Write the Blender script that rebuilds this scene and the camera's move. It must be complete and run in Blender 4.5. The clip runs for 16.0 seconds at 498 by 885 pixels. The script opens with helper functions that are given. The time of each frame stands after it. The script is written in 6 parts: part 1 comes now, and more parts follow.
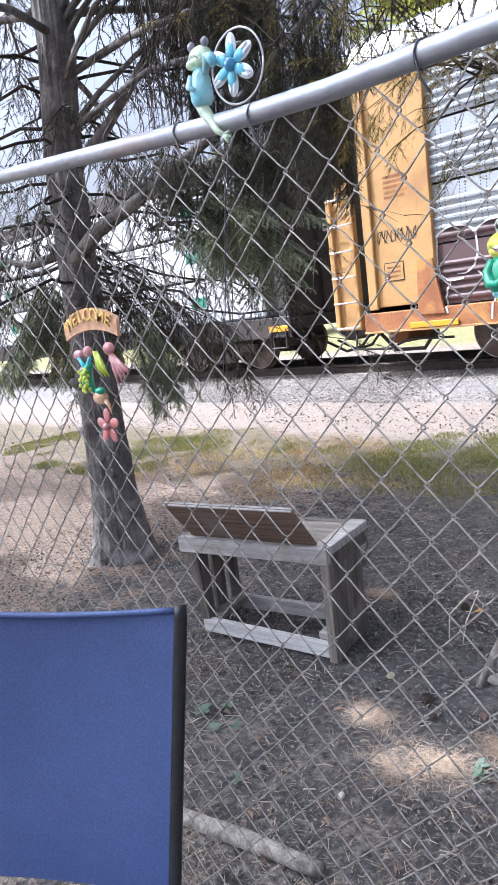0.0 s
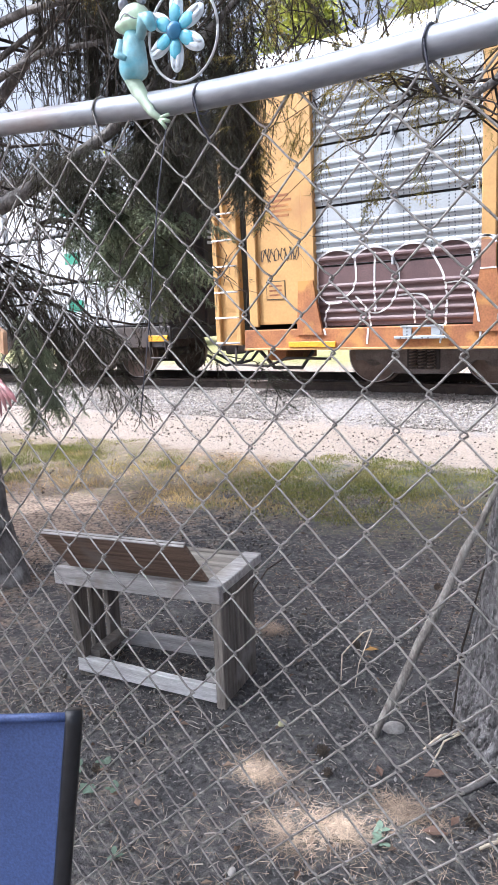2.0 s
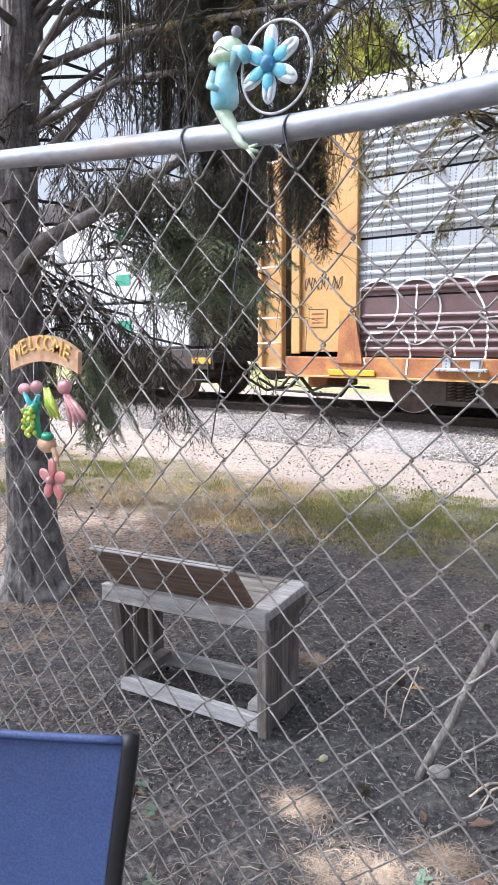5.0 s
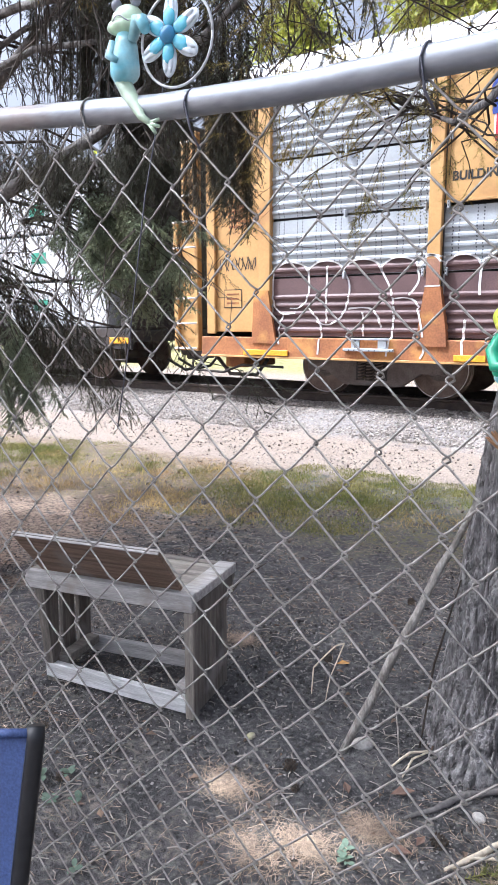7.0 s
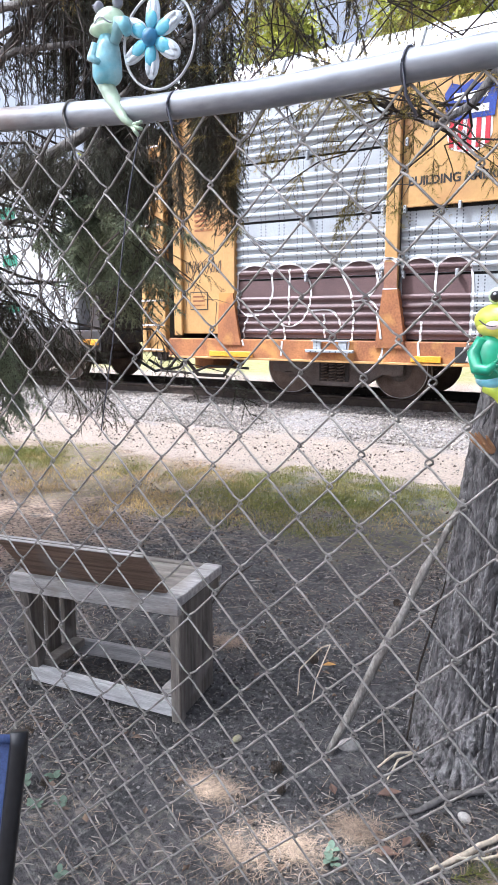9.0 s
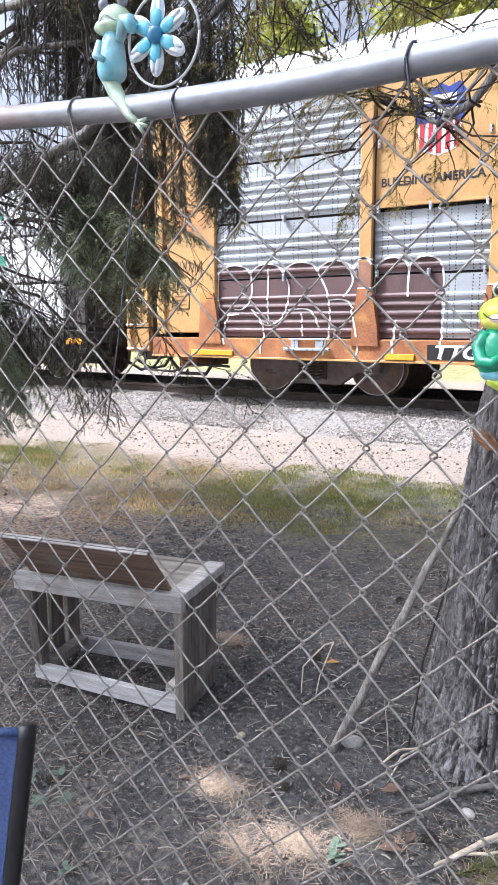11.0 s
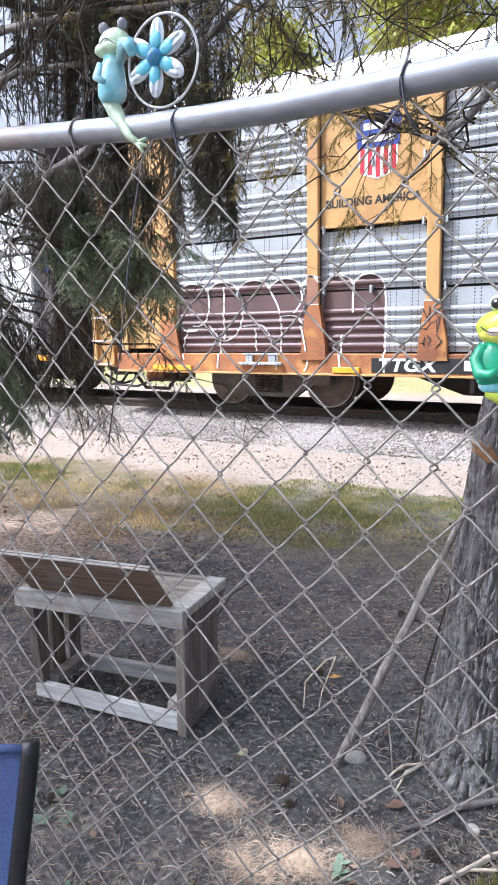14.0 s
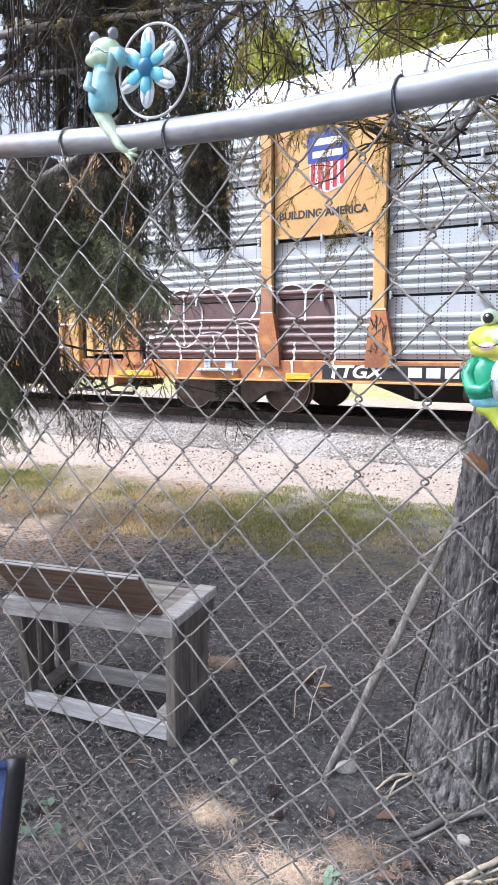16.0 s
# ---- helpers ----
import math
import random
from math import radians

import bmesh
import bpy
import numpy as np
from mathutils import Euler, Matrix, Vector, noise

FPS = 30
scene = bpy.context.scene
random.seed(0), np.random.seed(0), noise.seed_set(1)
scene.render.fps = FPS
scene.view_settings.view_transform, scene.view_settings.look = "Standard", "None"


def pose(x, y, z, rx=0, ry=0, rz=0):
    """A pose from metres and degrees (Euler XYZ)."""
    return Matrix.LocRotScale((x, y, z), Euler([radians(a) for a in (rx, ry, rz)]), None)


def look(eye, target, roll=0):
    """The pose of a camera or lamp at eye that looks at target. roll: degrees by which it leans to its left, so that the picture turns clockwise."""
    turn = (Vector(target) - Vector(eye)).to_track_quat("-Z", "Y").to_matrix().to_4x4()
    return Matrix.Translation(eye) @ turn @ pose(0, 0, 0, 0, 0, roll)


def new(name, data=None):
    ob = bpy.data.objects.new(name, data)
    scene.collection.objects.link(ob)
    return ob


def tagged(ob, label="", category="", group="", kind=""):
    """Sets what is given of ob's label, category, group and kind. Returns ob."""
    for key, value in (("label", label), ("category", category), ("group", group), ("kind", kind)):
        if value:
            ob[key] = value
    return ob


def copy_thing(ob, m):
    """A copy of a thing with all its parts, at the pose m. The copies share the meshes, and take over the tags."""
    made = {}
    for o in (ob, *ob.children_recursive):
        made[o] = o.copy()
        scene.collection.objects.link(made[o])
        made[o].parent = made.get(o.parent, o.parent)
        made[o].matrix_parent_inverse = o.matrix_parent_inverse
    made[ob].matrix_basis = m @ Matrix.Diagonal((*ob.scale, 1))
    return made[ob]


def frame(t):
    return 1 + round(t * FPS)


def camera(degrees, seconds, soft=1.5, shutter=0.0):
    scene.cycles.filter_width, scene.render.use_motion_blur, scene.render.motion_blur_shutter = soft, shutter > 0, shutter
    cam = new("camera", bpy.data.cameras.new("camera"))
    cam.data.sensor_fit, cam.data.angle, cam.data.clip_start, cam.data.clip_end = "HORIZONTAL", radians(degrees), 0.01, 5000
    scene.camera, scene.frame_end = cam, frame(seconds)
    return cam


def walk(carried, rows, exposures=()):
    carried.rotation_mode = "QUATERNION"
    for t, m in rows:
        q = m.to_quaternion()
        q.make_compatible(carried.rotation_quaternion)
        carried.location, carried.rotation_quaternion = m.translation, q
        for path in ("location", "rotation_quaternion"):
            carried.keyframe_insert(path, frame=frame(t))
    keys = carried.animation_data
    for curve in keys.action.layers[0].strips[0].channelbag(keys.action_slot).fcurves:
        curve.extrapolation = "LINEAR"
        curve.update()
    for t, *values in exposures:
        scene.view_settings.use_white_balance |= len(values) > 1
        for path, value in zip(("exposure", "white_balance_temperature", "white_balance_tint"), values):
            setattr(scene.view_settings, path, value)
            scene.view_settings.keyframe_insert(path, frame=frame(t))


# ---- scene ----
cam = camera(37.8, 16.0, 1.2)
PATH = [
    (0, (0.462, -0.898, 1.511), (-0.938, 0.486, 1.161), -7.0),
    (0.5, (0.369, -0.819, 1.548), (-0.871, 0.688, 1.11), -2.2),
    (1, (0.287, -0.783, 1.553), (-0.84, 0.816, 1.14), -3.0),
    (1.5, (0.243, -0.764, 1.55), (-0.932, 0.806, 1.157), -2.5),
    (2, (0.246, -0.765, 1.547), (-0.894, 0.84, 1.193), -2.6),
    (2.5, (0.237, -0.766, 1.542), (-1.029, 0.753, 1.24), -2.5),
    (3, (0.226, -0.764, 1.554), (-1.062, 0.741, 1.274), -1.1),
    (3.2, (0.215, -0.749, 1.566), (-1.061, 0.764, 1.275), -1.5),
    (5.3, (0.213, -0.781, 1.552), (-1.03, 0.761, 1.268), -0.3),
    (5.5, (0.221, -0.756, 1.56), (-1.008, 0.794, 1.27), -1.0),
    (6, (0.221, -0.748, 1.563), (-0.977, 0.828, 1.276), -0.8),
    (6.5, (0.228, -0.746, 1.559), (-0.925, 0.858, 1.243), -0.6),
    (7, (0.234, -0.747, 1.555), (-0.861, 0.893, 1.216), -0.1),
    (7.5, (0.237, -0.748, 1.556), (-0.836, 0.905, 1.217), 0.1),
    (8, (0.238, -0.752, 1.557), (-0.827, 0.905, 1.206), 0.5),
    (8.5, (0.237, -0.751, 1.557), (-0.83, 0.907, 1.221), 0.1),
    (9, (0.236, -0.745, 1.556), (-0.827, 0.916, 1.222), -0.1),
    (9.5, (0.237, -0.749, 1.556), (-0.824, 0.913, 1.223), 0.0),
    (9.7, (0.236, -0.746, 1.556), (-0.829, 0.911, 1.212), -0.1),
    (11.8, (0.237, -0.759, 1.549), (-0.826, 0.906, 1.236), -0.6),
    (12, (0.242, -0.76, 1.549), (-0.824, 0.907, 1.259), -0.7),
    (12.5, (0.236, -0.762, 1.541), (-0.84, 0.893, 1.221), -1.0),
    (13, (0.235, -0.766, 1.547), (-0.838, 0.895, 1.249), -0.8),
    (13.5, (0.234, -0.766, 1.548), (-0.847, 0.89, 1.253), -0.7),
    (14, (0.238, -0.76, 1.551), (-0.831, 0.905, 1.256), -0.8),
    (14.5, (0.236, -0.76, 1.554), (-0.838, 0.903, 1.271), -0.8),
    (15, (0.234, -0.761, 1.554), (-0.832, 0.907, 1.267), -0.5),
    (15.5, (0.234, -0.757, 1.556), (-0.835, 0.909, 1.273), -0.3),
    (16, (0.235, -0.752, 1.558), (-0.815, 0.927, 1.279), -0.5),
]
walk(cam, [(t, look(eye, target, roll)) for t, eye, target, roll in PATH], [(0, 1.22, 5450, 11.5), (0.6, 1.25, 5600, 10.5), (16, 1.25, 5580, 10.5)])

# world, sun and exposure
SUN_DIR = Vector((-0.5, -0.3, 0.82)).normalized()
world = bpy.data.worlds.new("sky")
scene.world = world
world.use_nodes = True
wn = world.node_tree
sky = wn.nodes.new("ShaderNodeTexSky")
sky.sky_type = "NISHITA"
sky.sun_disc = False
sky.sun_elevation = math.asin(SUN_DIR.z)
sky.sun_rotation = math.atan2(SUN_DIR.x, SUN_DIR.y)
sky.air_density, sky.dust_density, sky.ozone_density = 0.55, 10.0, 0.6
wn.nodes["Background"].inputs[1].default_value = 0.15
haze = wn.nodes.new("ShaderNodeHueSaturation")
haze.inputs["Saturation"].default_value = 0.45
wn.links.new(sky.outputs[0], haze.inputs["Color"])
wn.links.new(haze.outputs[0], wn.nodes["Background"].inputs[0])
sun = new("sun", bpy.data.lights.new("sun", "SUN"))
sun.data.energy, sun.data.angle, sun.data.color = 3.3, radians(0.45), (1.0, 0.96, 0.9)
sun.matrix_world = look(SUN_DIR * 40, (0, 0, 0))


# ---- materials ----
def material(name, base, second=None, scale=8.0, rough=0.7, metal=0.0, bump=0.2, fine=60.0, stretch=(1, 1, 1), spread=0.5,
             stain=None, stain_scale=1.5, stain_at=0.6, vary=0.0, island=False, coat=0.0, through_light=0.0, speck=0.6):
    """Two-tone procedural surface: broad noise between two colours, fine grain, stains and bump."""
    m = bpy.data.materials.new(name)
    m.use_nodes = True
    nt = m.node_tree
    p = nt.nodes["Principled BSDF"]
    L = nt.links.new
    co = nt.nodes.new("ShaderNodeTexCoord")
    mp = nt.nodes.new("ShaderNodeMapping")
    mp.inputs["Scale"].default_value = stretch
    L(co.outputs["Object"], mp.inputs[0])
    n1 = nt.nodes.new("ShaderNodeTexNoise")
    n1.inputs["Scale"].default_value, n1.inputs["Detail"].default_value = scale, 5
    n2 = nt.nodes.new("ShaderNodeTexNoise")
    n2.inputs["Scale"].default_value, n2.inputs["Detail"].default_value = fine, 3
    for n in (n1, n2):
        L(mp.outputs[0], n.inputs["Vector"])
    ramp = nt.nodes.new("ShaderNodeMapRange")
    ramp.inputs[1].default_value, ramp.inputs[2].default_value = 0.5 - spread * 0.35, 0.5 + spread * 0.35
    L(n1.outputs[0], ramp.inputs[0])
    mix = nt.nodes.new("ShaderNodeMixRGB")
    mix.inputs[1].default_value = (*base, 1)
    mix.inputs[2].default_value = (*(second or [c * 0.7 for c in base]), 1)
    L(ramp.outputs[0], mix.inputs[0])
    grain = nt.nodes.new("ShaderNodeMixRGB")
    grain.blend_type = "MULTIPLY"
    grain.inputs[0].default_value = speck
    gr = nt.nodes.new("ShaderNodeMapRange")
    gr.inputs[1].default_value, gr.inputs[2].default_value, gr.inputs[3].default_value, gr.inputs[4].default_value = 0.3, 0.7, 0.6, 1.3
    L(n2.outputs[0], gr.inputs[0])
    L(mix.outputs[0], grain.inputs[1])
    L(gr.outputs[0], grain.inputs[2])
    out = grain.outputs[0]
    if stain:
        n3 = nt.nodes.new("ShaderNodeTexNoise")
        n3.inputs["Scale"].default_value, n3.inputs["Detail"].default_value = stain_scale, 6
        L(co.outputs["Object"], n3.inputs["Vector"])
        r3 = nt.nodes.new("ShaderNodeMapRange")
        r3.inputs[1].default_value, r3.inputs[2].default_value = stain_at - 0.08, stain_at + 0.08
        L(n3.outputs[0], r3.inputs[0])
        s = nt.nodes.new("ShaderNodeMixRGB")
        L(r3.outputs[0], s.inputs[0])
        L(out, s.inputs[1])
        s.inputs[2].default_value = (*stain, 1)
        out = s.outputs[0]
    if vary:
        src = nt.nodes.new("ShaderNodeNewGeometry" if island else "ShaderNodeObjectInfo").outputs["Random Per Island" if island else "Random"]
        hv = nt.nodes.new("ShaderNodeHueSaturation")
        vr = nt.nodes.new("ShaderNodeMapRange")
        vr.inputs[3].default_value, vr.inputs[4].default_value = 1 - vary, 1 + vary
        L(src, vr.inputs[0])
        L(vr.outputs[0], hv.inputs["Value"])
        L(out, hv.inputs["Color"])
        out = hv.outputs[0]
    L(out, p.inputs["Base Color"])
    p.inputs["Roughness"].default_value, p.inputs["Metallic"].default_value = rough, metal
    p.inputs["Coat Weight"].default_value = coat
    if bump:
        b = nt.nodes.new("ShaderNodeBump")
        b.inputs["Strength"].default_value, b.inputs["Distance"].default_value = bump, 0.01
        add = nt.nodes.new("ShaderNodeMath")
        L(n1.outputs[0], add.inputs[0])
        L(n2.outputs[0], add.inputs[1])
        L(add.outputs[0], b.inputs["Height"])
        L(b.outputs[0], p.inputs["Normal"])
    if through_light:
        tr = nt.nodes.new("ShaderNodeBsdfTranslucent")
        L(out, tr.inputs[0])
        ms = nt.nodes.new("ShaderNodeMixShader")
        ms.inputs[0].default_value = through_light
        L(p.outputs[0], ms.inputs[1])
        L(tr.outputs[0], ms.inputs[2])
        L(ms.outputs[0], nt.nodes["Material Output"].inputs[0])
    return m


GALV = material("galvanized_steel", (0.42, 0.44, 0.475), (0.32, 0.34, 0.372), 14, 0.48, 0.6, 0.015, 120, (0.3, 1, 1), speck=0.35, stain=(0.34, 0.22, 0.14), stain_scale=2.2, stain_at=0.68)
WIRE = material("wire_steel", (0.39, 0.365, 0.338), (0.21, 0.193, 0.176), 30, 0.55, 0.4, 0.15, 200)
DARKWIRE = material("dark_tie_wire", (0.14, 0.14, 0.17), None, 30, 0.5, 0.5)
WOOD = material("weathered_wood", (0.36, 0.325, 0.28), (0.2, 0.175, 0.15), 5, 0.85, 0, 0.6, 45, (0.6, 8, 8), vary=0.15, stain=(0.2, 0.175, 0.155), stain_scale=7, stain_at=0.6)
# end boards, brace and far leg: a darker tone than the seat wood
WOOD_V = material("weathered_dark_upright_wood", (0.23, 0.2, 0.17), (0.105, 0.09, 0.077), 5, 0.85, 0, 0.6, 45, (9, 9, 0.6), vary=0.2, stain=(0.28, 0.255, 0.235), stain_scale=6, stain_at=0.64)
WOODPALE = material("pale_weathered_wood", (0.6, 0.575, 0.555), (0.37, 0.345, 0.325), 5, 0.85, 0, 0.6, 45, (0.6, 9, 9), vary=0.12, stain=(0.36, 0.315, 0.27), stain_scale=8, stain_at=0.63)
PLY = material("stained_plywood", (0.33, 0.225, 0.16), (0.13, 0.085, 0.06), 4.5, 0.75, 0, 0.3, 45, (0.55, 5, 11), 0.55, stain=(0.24, 0.2, 0.17), stain_scale=5, stain_at=0.62)
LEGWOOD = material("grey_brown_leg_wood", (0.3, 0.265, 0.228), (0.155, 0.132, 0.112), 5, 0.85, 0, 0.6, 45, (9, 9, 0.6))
FOOTWOOD = material("bleached_foot_wood", (0.7, 0.69, 0.68), (0.46, 0.445, 0.435), 5, 0.85, 0, 0.5, 45, (0.6, 9, 9))
LUMBER = material("lumber_wrap", (0.6, 0.61, 0.63), (0.5, 0.515, 0.54), 1.4, 0.5, 0, 0.1, 20, vary=0.1)
YELLOW = material("yellow_car_paint", (0.5, 0.3, 0.112), (0.43, 0.245, 0.088), 1.6, 0.5, 0, 0.008, 30, speck=0.2, stain=(0.37, 0.19, 0.075), stain_scale=1.6, stain_at=0.68)
RUSTY = material("rusty_sill_paint", (0.42, 0.17, 0.06), (0.2, 0.075, 0.035), 2.2, 0.8, 0, 0.15, 40, stain=(0.5, 0.25, 0.07), stain_scale=2.5, stain_at=0.6)
ORANGE = material("orange_reflector", (0.85, 0.4, 0.03), (0.75, 0.33, 0.02), 6, 0.4, 0, 0.02)
ROOFMAT = material("pale_roof_steel", (0.7, 0.71, 0.72), (0.6, 0.6, 0.6), 2, 0.45, 0.2, 0.05)
BLACKCAR = material("black_steel", (0.035, 0.033, 0.035), (0.06, 0.045, 0.04), 3, 0.65, 0.2, 0.15, 40)
BOGIE = material("truck_iron", (0.2, 0.175, 0.165), (0.12, 0.097, 0.087), 6, 0.75, 0.3, 0.2, 50)
WHEELM = material("wheel_steel", (0.22, 0.17, 0.145), (0.13, 0.095, 0.08), 8, 0.55, 0.6, 0.1)
RAILM = material("rail_steel", (0.1, 0.075, 0.06), (0.06, 0.045, 0.04), 9, 0.6, 0.5, 0.15)
TIEM = material("sleeper_wood", (0.07, 0.055, 0.045), (0.04, 0.03, 0.028), 8, 0.9, 0, 0.4, 50)
MAROON = material("maroon_graffiti_paint", (0.13, 0.075, 0.075), (0.085, 0.048, 0.05), 3, 0.55, 0, 0.05)
GUSSETP = material("brown_overspray", (0.3, 0.15, 0.09), (0.22, 0.1, 0.07), 4, 0.7, 0, 0.05)
WHITEP = material("white_paint", (0.78, 0.77, 0.78), (0.65, 0.64, 0.66), 9, 0.6, 0, 0.05)
BLACKP = material("black_paint", (0.02, 0.02, 0.022), None, 9, 0.5, 0, 0.05)
NAVY = material("blue_decal", (0.03, 0.06, 0.3), None, 9, 0.45, 0, 0.02)
REDP = material("red_decal", (0.55, 0.03, 0.05), None, 9, 0.45, 0, 0.02)
BARK_L = material("grey_spruce_bark", (0.25, 0.23, 0.215), (0.095, 0.083, 0.076), 13, 0.95, 0, 1.0, 75, (1, 1, 0.6), 0.6, stain=(0.37, 0.35, 0.33), stain_scale=7, stain_at=0.63)
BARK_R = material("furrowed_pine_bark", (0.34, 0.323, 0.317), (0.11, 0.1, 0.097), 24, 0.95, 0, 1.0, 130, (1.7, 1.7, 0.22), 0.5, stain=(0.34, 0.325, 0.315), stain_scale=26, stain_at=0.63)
DEADTWIG = material("dead_grey_twig", (0.15, 0.12, 0.1), (0.09, 0.072, 0.06), 20, 0.9, 0, 0.1)
TWIG = material("dark_twig", (0.06, 0.045, 0.035), None, 20, 0.9, 0, 0.2)
GREYSTICK = material("grey_fallen_wood", (0.22, 0.2, 0.19), (0.12, 0.108, 0.1), 14, 0.9, 0, 0.4, 80)
STICKM = material("bare_stick", (0.42, 0.39, 0.35), (0.17, 0.148, 0.128), 26, 0.9, 0, 0.9, 120, (1.4, 1.4, 0.5), 0.5)
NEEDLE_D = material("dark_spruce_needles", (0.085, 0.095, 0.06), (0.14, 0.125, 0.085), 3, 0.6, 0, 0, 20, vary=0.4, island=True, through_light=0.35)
# bluish needles, lightened so the colour itself carries the sun on the boughs
NEEDLE_B = material("sun_paled_bluish_needles", (0.29, 0.345, 0.235), (0.36, 0.37, 0.22), 3, 0.6, 0, 0, 20, vary=0.35, island=True, through_light=0.55)
NEEDLE_Y = material("yellowing_pine_needles", (0.17, 0.165, 0.04), (0.4, 0.28, 0.07), 4, 0.6, 0, 0, 20, vary=0.45, island=True, through_light=0.35)
LEAF_FAR = material("sunny_leaves", (0.2, 0.25, 0.035), (0.1, 0.15, 0.025), 1.2, 0.6, 0, 0, 20, vary=0.4, island=True, through_light=0.4)
LEAF_GOLD = material("sunlit_yellow_leaves", (0.42, 0.42, 0.07), (0.24, 0.28, 0.05), 1.2, 0.6, 0, 0, 20, vary=0.35, island=True, through_light=0.5)
BLUEFAB = material("blue_sling_fabric", (0.055, 0.088, 0.22), (0.048, 0.076, 0.195), 6, 0.6, 0, 0.15, 300)
DARKFRAME = material("dark_powder_coat", (0.022, 0.022, 0.025), None, 20, 0.4, 0.3, 0.05)


# ---- mesh building ----
class Build:
    """Collects vertices and faces of one mesh."""

    def __init__(self):
        self.v, self.f = [], []

    def add(self, vs, fs, m=None):
        o = len(self.v)
        self.v += [tuple(m @ Vector(p)) for p in vs] if m else [tuple(p) for p in vs]
        self.f += [tuple(i + o for i in f) for f in fs]
        return self

    def box(self, x0, x1, y0, y1, z0, z1, b=0.003, m=None):
        b = min(b, (x1 - x0) * 0.4, (y1 - y0) * 0.4, (z1 - z0) * 0.4)
        bm = bmesh.new()
        c = Matrix.Translation(((x0 + x1) / 2, (y0 + y1) / 2, (z0 + z1) / 2)) @ Matrix.Diagonal((x1 - x0, y1 - y0, z1 - z0, 1))
        bmesh.ops.create_cube(bm, size=1, matrix=c)
        if b > 0:
            bmesh.ops.bevel(bm, geom=bm.edges[:], offset=b, segments=1, affect="EDGES")
        bm.verts.index_update()
        self.add([v.co.copy() for v in bm.verts], [[v.index for v in f.verts] for f in bm.faces], m)
        bm.free()
        return self

    def tube(self, pts, r, n=8, cap=True, m=None):
        """A round tube along pts; r is one radius or one for each point."""
        pts = [Vector(p) for p in pts]
        rs = r if isinstance(r, (list, tuple)) else [r] * len(pts)
        vs, fs = [], []
        ref = None
        for i, p in enumerate(pts):
            d = (pts[min(i + 1, len(pts) - 1)] - pts[max(i - 1, 0)]).normalized()
            if ref is None:
                ref = d.orthogonal().normalized()
            else:
                ref = (ref - d * ref.dot(d))
                ref = ref.normalized() if ref.length > 1e-6 else d.orthogonal().normalized()
            w = d.cross(ref)
            for k in range(n):
                a = 2 * math.pi * k / n
                vs.append(p + (ref * math.cos(a) + w * math.sin(a)) * rs[i])
        for i in range(len(pts) - 1):
            for k in range(n):
                fs.append((i * n + k, i * n + (k + 1) % n, (i + 1) * n + (k + 1) % n, (i + 1) * n + k))
        if cap:
            fs += [tuple(range(n))[::-1], tuple((len(pts) - 1) * n + k for k in range(n))]
        return self.add(vs, fs, m)

    def ball(self, c, rx, ry, rz, nu=14, nv=9, m=None):
        vs, fs = [(0, 0, -1)], []
        for j in range(1, nv):
            t = math.pi * j / nv
            for i in range(nu):
                a = 2 * math.pi * i / nu
                vs.append((math.sin(t) * math.cos(a), math.sin(t) * math.sin(a), -math.cos(t)))
        vs.append((0, 0, 1))
        for i in range(nu):
            fs.append((0, 1 + (i + 1) % nu, 1 + i))
            fs.append((len(vs) - 1, len(vs) - 1 - nu + i, len(vs) - 1 - nu + (i + 1) % nu))
            for j in range(nv - 2):
                a, b = 1 + j * nu, 1 + (j + 1) * nu
                fs.append((a + i, a + (i + 1) % nu, b + (i + 1) % nu, b + i))
        vs = [(c[0] + x * rx, c[1] + y * ry, c[2] + z * rz) for x, y, z in vs]
        return self.add(vs, fs, m)

    def prism(self, poly, y0, y1, m=None):
        """An outline in x and z, thick from y0 to y1."""
        n = len(poly)
        vs = [(x, y0, z) for x, z in poly] + [(x, y1, z) for x, z in poly]
        fs = [tuple(range(n)), tuple(range(n, 2 * n))[::-1]] + [(i, i + n, (i + 1) % n + n, (i + 1) % n) for i in range(n)]
        return self.add(vs, fs, m)

    def ribbon(self, pts, w, lift, m=None):
        """A flat band of width w along pts (x, y, z) lying in the x-z plane, facing -y, lift thick."""
        pts = [Vector(p) for p in pts]
        vs, fs = [], []
        for i, p in enumerate(pts):
            d = pts[min(i + 1, len(pts) - 1)] - pts[max(i - 1, 0)]
            d.y = 0
            d = d.normalized() if d.length else Vector((1, 0, 0))
            s = Vector((-d.z, 0, d.x)) * w * 0.5
            vs += [p + s, p - s, p + s + Vector((0, -lift, 0)), p - s + Vector((0, -lift, 0))]
        for i in range(len(pts) - 1):
            a, b = 4 * i, 4 * i + 4
            fs += [(a + 2, a + 3, b + 3, b + 2), (a, b, b + 1, a + 1), (a, a + 2, b + 2, b), (a + 1, b + 1, b + 3, a + 3)]
        return self.add(vs, fs, m)

    def mesh(self, name, mat, smooth=False, fix=True):
        me = bpy.data.meshes.new(name)
        me.from_pydata(self.v, [], self.f)
        if fix:
            bm = bmesh.new()
            bm.from_mesh(me)
            bmesh.ops.recalc_face_normals(bm, faces=bm.faces[:])
            bm.to_mesh(me)
            bm.free()
        me.materials.append(mat)
        if smooth:
            me.polygons.foreach_set("use_smooth", [True] * len(me.polygons))
        me.update()
        return me


def part(name, build, mat, parent, label="", smooth=False, fix=True, m=None):
    ob = new(name, build if isinstance(build, bpy.types.Mesh) else build.mesh(name, mat, smooth, fix))
    if parent:
        ob.parent = parent
    if m:
        ob.matrix_basis = m
    return tagged(ob, label)


